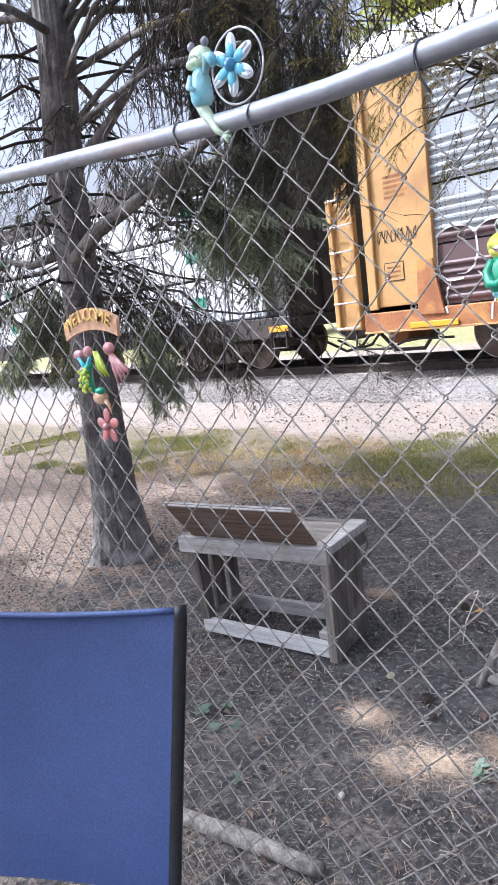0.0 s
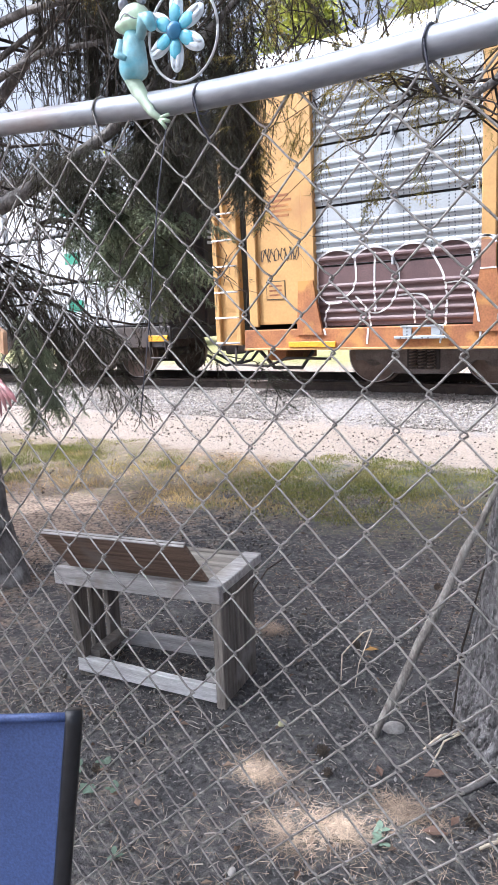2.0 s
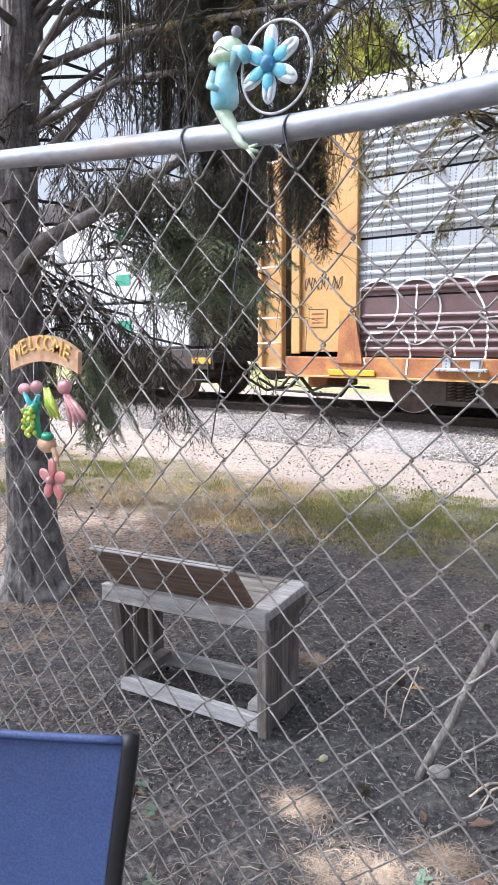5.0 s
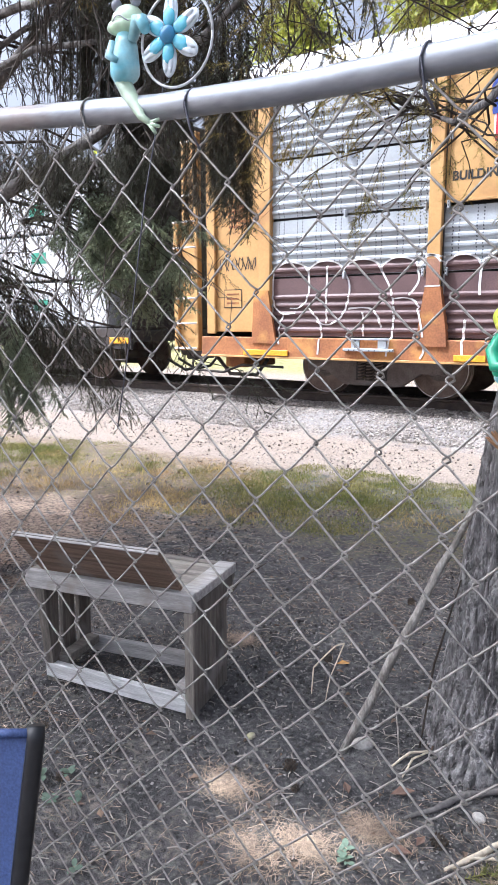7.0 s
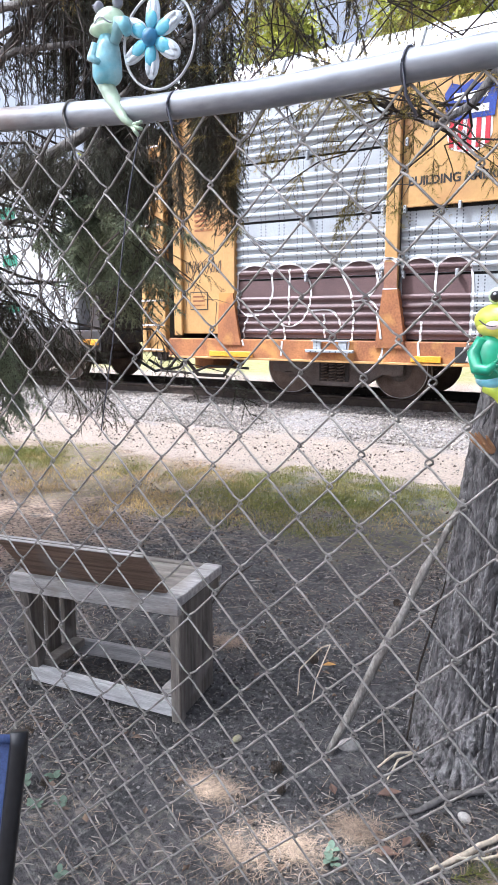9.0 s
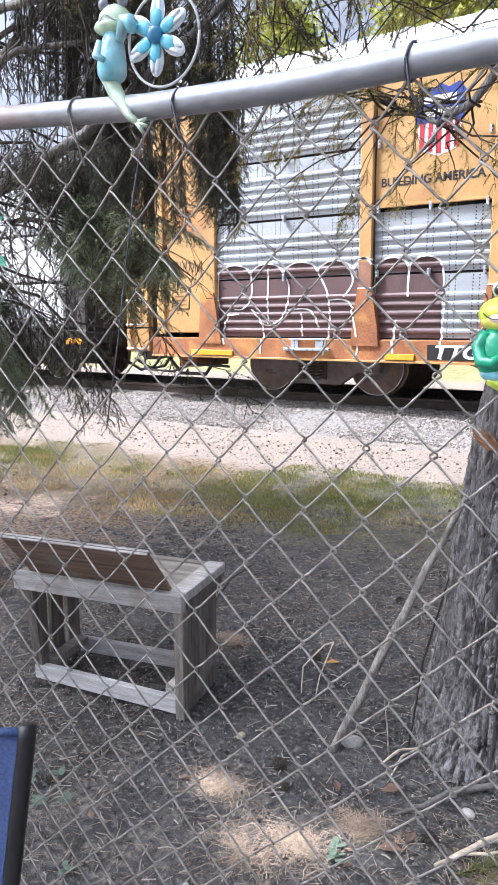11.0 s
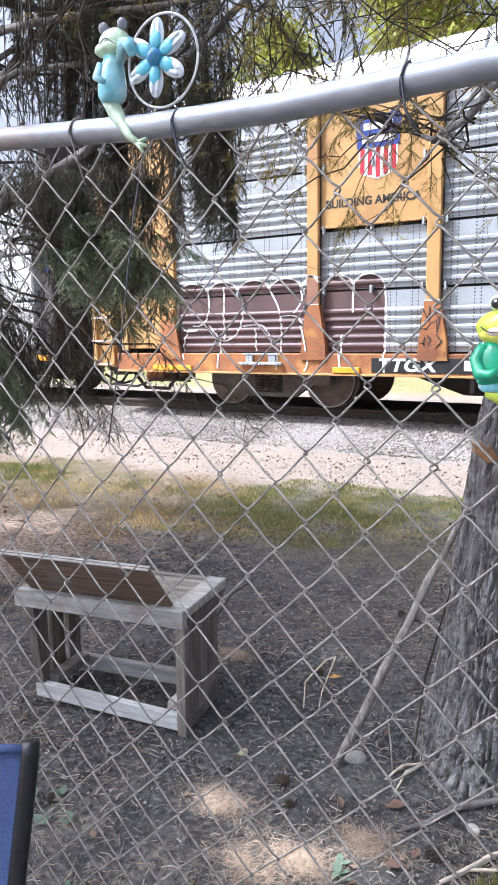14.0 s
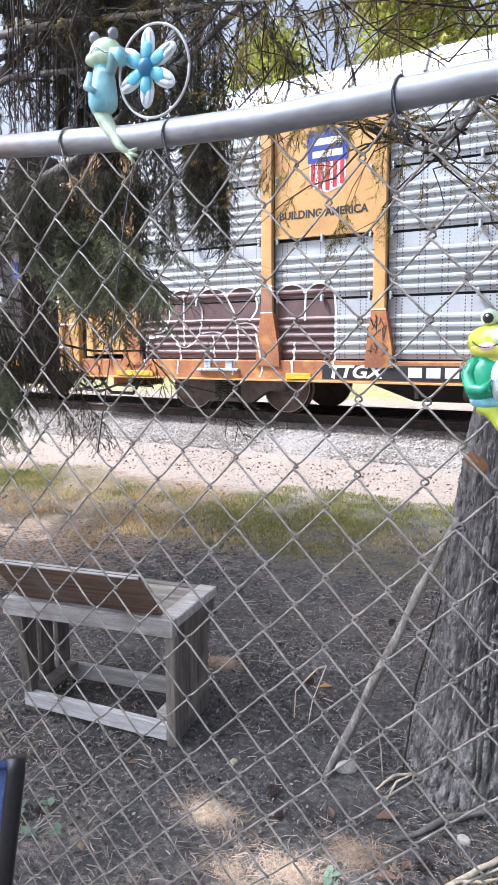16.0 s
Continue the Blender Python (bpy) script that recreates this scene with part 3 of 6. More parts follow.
        post = part("post", b, YELLOW, car, "yellow side post")
        # black strips stand in for the dark gaps on both sides of the post
        for sx in (px - 0.014, px + 0.181):
            part("dark_gap_strip", Build().box(sx, sx + 0.013, Y_SIDE + 0.0, Y_SIDE + 0.028, Z_SILL, Z_EAVE, 0.003), BLACKCAR, post)
        g = Build().prism([(px - 0.1, Z_SILL - 0.1), (px + 0.30, Z_SILL - 0.1), (px + 0.28, Z_SILL + 0.15), (px + 0.19, 1.52), (px - 0.01, 1.52), (px - 0.08, Z_SILL + 0.15)], Y_SIDE - 0.055, Y_SIDE + 0.05)
        part("gusset", g, RUSTY, post, "rusty post foot")
        part("white_line", Build().box(px - 0.01, px + 0.19, Y_SIDE - 0.06, Y_SIDE - 0.05, 1.515, 1.53, 0.001), WHITEP, post)
        for zc in TIERS[1:4]:
            for hx in (px - 0.06, px + 0.24, px - w / 2):
                part("hinge", Build().box(hx - 0.018, hx + 0.018, Y_SIDE - 0.02, Y_SIDE + 0.04, zc - 0.05, zc + 0.05, 0.006), SHEET, post)
        x = px + 0.18
    # black sheet added behind the panels, so that their gaps look dark
    part("black_backing", Build().box(0.0, 23.5, Y_SIDE + 0.12, Y_SIDE + 0.13, Z_SILL, Z_EAVE, 0), BLACKP, car)
    g = Build().prism([(-0.3, Z_SILL - 0.1), (0.12, Z_SILL - 0.1), (0.05, Z_SILL + 0.25), (-0.02, 1.52), (-0.26, 1.52)], Y_SIDE - 0.05, Y_SIDE + 0.0)
    part("gusset", g, RUSTY, car, "rusty post foot")
    # roof
    prof = [(Y_SIDE - 0.03, Z_EAVE - 0.04), (Y_SIDE - 0.03, Z_EAVE + 0.06), (-1.48, Z_EAVE + 0.32), (-1.05, Z_EAVE + 0.54), (0, Z_EAVE + 0.66), (1.05, Z_EAVE + 0.54), (1.48, Z_EAVE + 0.36), (1.6, Z_EAVE)]
    b = Build().prism(prof, -24, 1.25, Matrix.Rotation(radians(90), 4, "Z"))
    part("roof", b, ROOFMAT, car, "pale galvanized roof")
    for i in range(26):
        xx = -1.2 + i * 0.98
        b = Build().tube([(xx, p[0] - (0.015 if k < 2 else 0), p[1] + 0.012) for k, p in enumerate(prof[1:7])], 0.022, 6)
        part("roof_seam", b, ROOFMAT, car)
    # reflectors and brackets
    for x0, x1 in ((-0.45, 0.32), (2.75, 3.15), (7.0, 7.5)):
        part("reflector", Build().box(x0, x1, Y_SIDE - 0.056, Y_SIDE - 0.03, 0.585, 0.665, 0.004), ORANGE, car, "orange reflective strip")
    b = Build().box(1.3, 1.88, Y_SIDE - 0.07, Y_SIDE - 0.045, 0.83, 0.855, 0.004).box(1.22, 1.95, Y_SIDE - 0.09, Y_SIDE - 0.03, 0.68, 0.72, 0.006)
    b.box(1.33, 1.45, Y_SIDE - 0.06, Y_SIDE - 0.03, 0.72, 0.83, 0.004).box(1.72, 1.84, Y_SIDE - 0.06, Y_SIDE - 0.03, 0.72, 0.83, 0.004)
    part("jacking_bracket", b, SHEET, car, "pale steel bracket on the sill")
    part("stencil_band", Build().box(3.32, 8.2, Y_SIDE - 0.036, Y_SIDE - 0.031, 0.595, 0.79, 0.001), BLACKP, car, "black stencil band")
    lettering("stencil", "TTGX", 0.2, WHITEP, car, pose(3.79, Y_SIDE - 0.038, 0.622) @ Matrix.Diagonal((1.5, 1, 1.16, 1)), "white stencilled letters", 0.22, 0.03)
    for k in range(5):
        part("stencil_bar", Build().box(4.56 + 0.24 * k, 4.74 + 0.24 * k, Y_SIDE - 0.04, Y_SIDE - 0.037, 0.635, 0.765, 0.0), WHITEP, car)
    # name panel
    lettering("slogan", "BUILDING AMERICA", 0.148, BLACKP, car, pose(3.28, Y_SIDE + 0.013, 2.79), "black painted slogan", 0.0, 0.03)
    sx, sz = 3.36, 3.09
    shield = [(-0.27, 0.62), (-0.27, 0.2), (-0.21, 0.07), (0, 0), (0.21, 0.07), (0.27, 0.2), (0.27, 0.62)]
    part("emblem", Build().prism([(sx + a, sz + c) for a, c in shield], Y_SIDE + 0.010, Y_SIDE + 0.013), WHITEP, car, "white shield emblem")
    for k in range(5):
        xx = -0.216 + 0.108 * k
        low = 0.1 - 0.07 * (1 - abs(xx) / 0.24)
        part("emblem_stripe", Build().box(sx + xx - 0.029, sx + xx + 0.029, Y_SIDE + 0.006, Y_SIDE + 0.010, sz + low, sz + 0.4, 0), REDP, car)
    top = [(-0.29, 0.4), (0.29, 0.4), (0.315, 0.72), (0.235, 0.83), (0.1, 0.78), (0, 0.84), (-0.1, 0.78), (-0.235, 0.83), (-0.315, 0.72)]
    part("emblem_top", Build().prism([(sx + a, sz + c) for a, c in top], Y_SIDE + 0.004, Y_SIDE + 0.010), NAVY, car, "blue emblem head")
    for z, w in ((0.66, 0.4), (0.5, 0.44)):
        part("emblem_bar", Build().box(sx - w / 2, sx + w / 2, Y_SIDE + 0.001, Y_SIDE + 0.004, sz + z - 0.04, sz + z + 0.045, 0), WHITEP, car)
    # small stencils on the end sheet
    for k in range(5):
        part("stencil_bar", Build().box(-0.75, -0.42 + 0.05 * (k % 2), Y_SIDE + 0.016, Y_SIDE + 0.019, 2.72 - 0.07 * k, 2.755 - 0.07 * k, 0), RUSTY, car)
    b = Build().box(-0.845, -0.515, Y_SIDE + 0.014, Y_SIDE + 0.018, 1.28, 1.55, 0)
    box_sign = part("notice_plate", b, BLACKP, car, "small black-bordered notice")
    part("notice_face", Build().box(-0.833, -0.527, Y_SIDE + 0.011, Y_SIDE + 0.014, 1.292, 1.538, 0), YELLOW, box_sign)
    for k in range(3):
        part("notice_bar", Build().box(-0.79, -0.57, Y_SIDE + 0.008, Y_SIDE + 0.011, 1.335 + 0.065 * k, 1.36 + 0.065 * k, 0), RUSTY, box_sign)
    # scribbled tag on the end sheet
    scrawl = [[(0.08 + 0.13 * n + 0.07 * math.cos(0.7 * k + n) + 0.012 * k, 0.09 + 0.1 * math.sin(1.4 * k + 2 * n)) for k in range(9)] for n in range(5)]
    for line in scrawl:
        part("tag_stroke", Build().ribbon([(-0.98 + x, Y_SIDE + 0.017, 1.83 + z) for x, z in line], 0.013, 0.002), BLACKCAR, car, "dark scrawled paint stroke")
    # graffiti: maroon fill over the ribs, white outlines
    lobes = [(0.02, 0.6), (0.6, 1.15), (1.15, 1.7), (1.7, 2.22), (2.56, 3.02), (3.02, 3.46)]

    def lobe_top(x):
        for a, c in lobes:
            if a <= x <= c:
                u = (2 * x - a - c) / (c - a)
                return 1.74 + 0.16 * math.sqrt(max(0.0, 1 - u * u))
        return 1.74

    def tier_y(z):
        j = max(i for i, q in enumerate(TIERS) if z >= q)
        return Y_SIDE + 0.03 + rib_depth(max(0.0, z - TIERS[j] - 0.012))

    for a, c in ((0.02, 2.33), (2.56, 3.46)):
        b = Build()
        n = int((c - a) / 0.025)
        zs = sorted({0.875 + 0.0135 * k for k in range(61)} | {1.715 + 0.0135 * k for k in range(16)})
        for i in range(n + 1):
            xx = a + (c - a) * i / n
            for z in zs:
                b.v.append((xx, tier_y(min(z, lobe_top(xx))) - 0.004, min(z, lobe_top(xx))))
        q = len(zs)
        for i in range(n):
            for k in range(q - 1):
                if zs[k] < 1.69 < zs[k + 1] and zs[k + 1] - zs[k] > 0.02:
                    continue
                b.f.append((i * q + k, (i + 1) * q + k, (i + 1) * q + k + 1, i * q + k + 1))
        part("graffiti_fill", b, MAROON, car, "maroon graffiti fill", fix=False)

    def stroke(pts, w=0.026):
        for _ in range(2):
            pts = [pts[0]] + [(p[0] * k + q[0] * (1 - k), p[1] * k + q[1] * (1 - k)) for p, q in zip(pts, pts[1:]) for k in (0.75, 0.25)] + [pts[-1]]
        out = []
        for (x0, z0), (x1, z1) in zip(pts, pts[1:]):
            n = max(2, int(math.hypot(x1 - x0, z1 - z0) / 0.03))
            out += [(x0 + (x1 - x0) * k / n, z0 + (z1 - z0) * k / n) for k in range(n)]
        out.append(pts[-1])
        y_at = lambda x, z: (Y_SIDE - 0.062 if (2.25 < x < 2.63 and z < 1.55) else Y_SIDE - 0.054 if 2.34 < x < 2.54 else tier_y(z) - 0.006) if z > Z_SILL else Y_SIDE - 0.034
        part("graffiti_line", Build().ribbon([(x, y_at(x, z), z) for x, z in out], w, 0.003), WHITEP, car, fix=False)

    def arc(cx, cz, rx, rz, a0, a1):
        return [(cx + rx * math.cos(radians(a0 + (a1 - a0) * k / 12)), cz + rz * math.sin(radians(a0 + (a1 - a0) * k / 12))) for k in range(13)]

    for a, c in lobes:
        stroke(arc((a + c) / 2, 1.74, (c - a) / 2, 0.17, 180, 0))
    stroke([(2.22, 1.75), (2.28, 1.85), (2.4, 1.92), (2.56, 1.88)])
    stroke([(0.02, 1.74), (0.0, 1.5), (0.05, 1.25), (0.2, 1.18), (0.4, 1.2)])
    stroke([(0.6, 1.74), (0.62, 1.5), (0.55, 1.32), (0.42, 1.26), (0.3, 1.27)])
    stroke([(0.9, 1.84), (0.88, 1.5), (0.9, 1.05)], 0.025)
    stroke([(1.15, 1.74), (1.25, 1.6), (1.22, 1.3), (1.1, 1.1), (0.9, 1.02), (0.75, 1.08)])
    stroke([(1.22, 1.25), (1.5, 1.28), (1.65, 1.2), (1.72, 1.0)])
    stroke([(1.45, 1.2), (1.46, 0.88)])
    stroke([(1.7, 1.75), (1.85, 1.5), (1.9, 1.2), (1.88, 0.9), (1.83, 0.62)])
    stroke([(1.86, 1.38), (2.1, 1.4), (2.25, 1.28), (2.32, 1.0), (2.36, 0.7), (2.3, 0.6)])
    stroke([(2.2, 1.75), (2.24, 1.6), (2.1, 1.42)])
    stroke([(0.6, 1.27), (0.76, 1.12), (0.83, 0.95), (0.8, 0.62)])
    stroke([(0.2, 1.18), (0.1, 0.98), (0.16, 0.75)])
    stroke([(3.02, 1.8), (3.0, 1.5), (3.02, 1.4)], 0.03)
    stroke([(3.46, 1.74), (3.5, 1.4), (3.47, 0.9), (3.5, 0.6)])
    stroke([(2.85, 1.1), (2.83, 0.9), (2.85, 0.65)], 0.03)
    # paint that runs on over the post, and its line above
    part("graffiti_fill", Build().box(2.352, 2.528, Y_SIDE - 0.054, Y_SIDE - 0.0505, 1.53, 1.86, 0.001), GUSSETP, car, "brown overspray on the post")
    stroke([(2.2, 1.74), (2.26, 1.86), (2.36, 1.92), (2.47, 1.9), (2.56, 1.8)])
    # dark scrawl on the second post's foot
    rng = random.Random(8)
    for k in range(11):
        x0, z0 = 4.03 + 0.05 * (k % 5), (1.22, 1.0, 1.35)[k % 3]
        pts = [(x0 + rng.uniform(-0.05, 0.06), Y_SIDE - 0.057, z0 + rng.uniform(-0.1, 0.1)) for q in range(4)]
        part("tag_stroke", Build().ribbon(pts, 0.014, 0.002), BLACKCAR, car, "dark scrawled paint stroke")
    # deep centre sill between the trucks
    sill = [(3.1, 0.62), (3.4, 0.5), (4.2, 0.22), (17.7, 0.22), (18.5, 0.5), (18.8, 0.62)]
    part("centre_sill", Build().prism(sill, -0.35, 0.35), BLACKCAR, car, "dark fish-bellied centre sill")
    part("brake_cylinder", Build().tube([(5.1, -0.9, 0.42), (5.9, -0.9, 0.42)], 0.13, 14), BOGIE, car, smooth=True)
    part("step", Build().box(4.62, 4.68, Y_SIDE + 0.02, Y_SIDE + 0.08, 0.36, 0.57, 0.005), BLACKCAR, car)
    make_truck(car, 1.4)
    make_truck(car, 20.5)
    return car


def make_centerbeam(m):
    """The coupled flat car ahead: black deck, end bulkhead, wrapped lumber packs."""
    car = thing("lumber_flat_car", "black flat car loaded with white-wrapped lumber packs", "railway car", m)
    part("deck", Build().box(-22, -2.85, -1.45, 1.45, 0.72, 0.92, 0.02), BLACKCAR, car)
    part("side_sill", Build().box(-22, -2.85, -1.5, -1.45, 0.6, 0.95, 0.01), BLACKCAR, car)
    head = part("bulkhead", Build().box(-3.2, -2.93, -1.4, 1.4, 0.92, 4.6, 0.03), BLACKCAR, car, "tall dark end bulkhead")
    for k in range(4):
        part("brace", Build().box(-2.93, -2.86, -1.2 + 0.75 * k, -1.1 + 0.75 * k, 0.92, 4.5, 0.01), BLACKCAR, head)
    for k in range(3):
        part("stencil_bar", Build().box(-2.93, -2.925, -0.42, -0.14, 2.34 + 0.09 * k, 2.39 + 0.09 * k, 0), WHITEP, head)
    part("blue_sheet", Build().box(-3.12, -2.99, -1.408, -1.4, 2.3, 2.62, 0.002), NAVY, head, "faded blue sheet")
    part("beam", Build().box(-22, -3.2, -0.12, 0.12, 0.92, 4.2, 0.02), BLACKCAR, car)
    for i in range(5):
        x1 = -3.5 - i * 3.6
        for j in range(3):
            z0 = 0.97 + j * 0.85
            pack = part("lumber_pack", Build().box(x1 - 3.5, x1, -1.38, -0.14, z0, z0 + 0.8, 0.03), LUMBER, car, "white plastic-wrapped lumber pack with green marks")
            part("pack_mark", Build().box(x1 - 1.9, x1 - 1.5, -1.386, -1.38, z0 + 0.3, z0 + 0.5, 0), GREENM, pack)
            for sx in (0.9, 2.6):
                part("strap", Build().box(x1 - sx - 0.02, x1 - sx + 0.02, -1.388, -1.38, z0, z0 + 0.8, 0), BLACKCAR, pack)
    part("reflector", Build().box(-3.34, -2.9, -1.52, -1.5, 0.7, 0.8, 0.004), ORANGE, car, "orange reflective strip")
    part("coupler", Build().tube([(-2.9, 0, 0.55), (-2.5, 0, 0.55)], 0.11, 10).box(-2.75, -2.5, -0.15, 0.2, 0.38, 0.74, 0.03), BOGIE, car)
    b = Build().tube([(-3.0, -1.45, 0.9), (-2.95, -1.52, 0.7), (-2.95, -1.52, 0.42), (-3.3, -1.52, 0.42), (-3.3, -1.52, 0.7)], 0.02, 8)
    part("stirrup", b, BLACKCAR, car)
    make_truck(car, -5.2)
    make_truck(car, -20.0)
    return car


GREENM = material("green_mark", (0.05, 0.3, 0.2), None, 9, 0.5, 0, 0.02)
TRAIN_X = [(0.0, -4.86), (1.5, -4.96), (3.0, -5.04), (5.5, -5.26), (7.0, -5.49), (7.5, -5.59), (9.0, -5.85), (12.5, -6.58), (14.5, -7.12), (16.0, -7.58)]
autorack = make_autorack(pose(TRAIN_X[0][1], TRACK_Y, RAIL_Z))
flat_car = make_centerbeam(pose(TRAIN_X[0][1], TRACK_Y, RAIL_Z))


# ---- trees ----
def tri_mesh(name, tris, mat):
    """One mesh of loose triangles, from an array of shape (n, 3, 3)."""
    tris = np.asarray(tris, dtype=np.float32).reshape(-1, 3)
    n = len(tris) // 3
    me = bpy.data.meshes.new(name)
    me.vertices.add(3 * n)
    me.vertices.foreach_set("co", tris.ravel())
    me.loops.add(3 * n)
    me.loops.foreach_set("vertex_index", np.arange(3 * n, dtype=np.int32))
    me.polygons.add(n)
    me.polygons.foreach_set("loop_start", np.arange(0, 3 * n, 3, dtype=np.int32))
    me.polygons.foreach_set("loop_total", np.full(n, 3, dtype=np.int32))
    me.materials.append(mat)
    me.update(calc_edges=True)
    return me


SUN_GAPS = [(-0.70, 0.95, 0.2), (-0.58, 1.12, 0.22), (-0.84, 0.87, 0.14), (-1.06, 1.05, 0.17), (-1.63, 1.99, 0.11), (-0.91, 2.65, 0.75), (-4.5, 1.75, 0.85), (-3.75, 1.42, 0.4), (-5.2, 2.2, 0.7), (-4.6, 3.2, 0.5), (-3.6, 3.75, 0.4)]


def open_gaps(tris, at):
    """Leaves out the foliage that would shade the sunny flecks on the ground."""
    g = tris + np.array(at)
    fall = g[..., :2] - g[..., 2:] * np.array((SUN_DIR.x / SUN_DIR.z, SUN_DIR.y / SUN_DIR.z))
    keep = np.ones(len(g), bool)
    for gx, gy, r in SUN_GAPS:
        u, v = fall[..., 0] - gx, (fall[..., 1] - gy) * 1.6
        keep &= (np.hypot(u, v) > r * (0.8 + 0.3 * np.sin(4 * np.arctan2(v, u) + gx * 9))).all(axis=1)
    return tris[keep | (g[:, 0, 2] < 2.3)]


def needle_spray(rng, length, needle, width, per_m, side_twigs=6, side_len=0.35, sag=0.25):
    """Needles (and stem slivers) of one twig along +x that sags towards -z: two arrays of triangles."""
    out, stems = [], []

    def twig(p0, d, ln, sagging):
        n = max(4, int(ln * per_m))
        for s in np.sort(rng.random(n)):
            p = p0 + d * ln * s + np.array((0, 0, -sagging * ln * s * s))
            a = rng.uniform(0, 2 * np.pi)
            side = np.array((0.0, np.cos(a), np.sin(a)))
            side = side - d * side.dot(d)
            side /= np.linalg.norm(side) + 1e-6
            tip = p + (d * rng.uniform(0.45, 1.0) + side * rng.uniform(0.5, 1.0)) * needle * rng.uniform(0.7, 1.1)
            w = np.cross(tip - p, rng.normal(size=3))
            w *= width * 0.5 / (np.linalg.norm(w) + 1e-9)
            out.append((p - w, p + w, tip))
        k = 5
        for j in range(k):
            s0, s1 = j / k, (j + 1) / k
            a0 = p0 + d * ln * s0 + np.array((0, 0, -sagging * ln * s0 * s0))
            a1 = p0 + d * ln * s1 + np.array((0, 0, -sagging * ln * s1 * s1))
            w = np.cross(a1 - a0, rng.normal(size=3))
            w *= width * 1.1 / (np.linalg.norm(w) + 1e-9)
            stems.append((a0 - w, a0 + w, a1))
            stems.append((a0 + w, a1 + w * 0.7, a1))

    twig(np.zeros(3), np.array((1.0, 0, 0)), length, sag)
    for k in range(side_twigs):
        s = (k + 0.7) / (side_twigs + 1)
        d = np.array((0.75, (1 if k % 2 else -1) * 0.65, rng.uniform(-0.35, 0.1)))
        twig(np.array((length * s, 0, -sag * length * s * s)), d / np.linalg.norm(d), length * side_len * (1.1 - 0.6 * s), 0.3)
    return np.array(out), np.array(stems)


def place(tris, p, d, roll, scale):
    """tris turned so that +x points along d, and moved to p."""
    x = np.array(d, dtype=float)
    x /= np.linalg.norm(x)
    up = np.array((0, 0, 1.0)) if abs(x[2]) < 0.95 else np.array((0, 1.0, 0))
    y = np.cross(up, x)
    y /= np.linalg.norm(y)
    z = np.cross(x, y)
    c, s = math.cos(roll), math.sin(roll)
    m = np.stack((x, y * c + z * s, z * c - y * s))
    return (tris * scale) @ m + np.array(p)


def limb_path(p0, az, length, rise, droop, lift=0.12, n=9, wob=0.05, rng=None):
    pts = []
    for i in range(n):
        s = i / (n - 1)
        r = length * s
        z = p0[2] + rise * length * s - droop * length * s * s + lift * length * s ** 4
        w = wob * length * (rng.uniform(-1, 1) if rng and i else 0)
        pts.append(np.array((p0[0] + r * math.cos(az) - w * math.sin(az), p0[1] + r * math.sin(az) + w * math.cos(az), z + w * 0.5)))
    return pts


SPRAYS = {}


def sprays(kind):
    if kind not in SPRAYS:
        rng = np.random.default_rng(7)
        if kind == "hang":
            SPRAYS[kind] = [needle_spray(rng, 0.36, 0.019, 0.0034, 300, 6, 0.4, 0.2) for _ in range(8)]
        elif kind == "blue":
            SPRAYS[kind] = [needle_spray(rng, 0.26, 0.024, 0.0042, 620, 8, 0.55, 0.1) for _ in range(8)]
        else:
            SPRAYS[kind] = [needle_spray(rng, 0.2, 0.034, 0.0022, 280, 4, 0.5, 0.1) for _ in range(8)]
    return SPRAYS[kind]


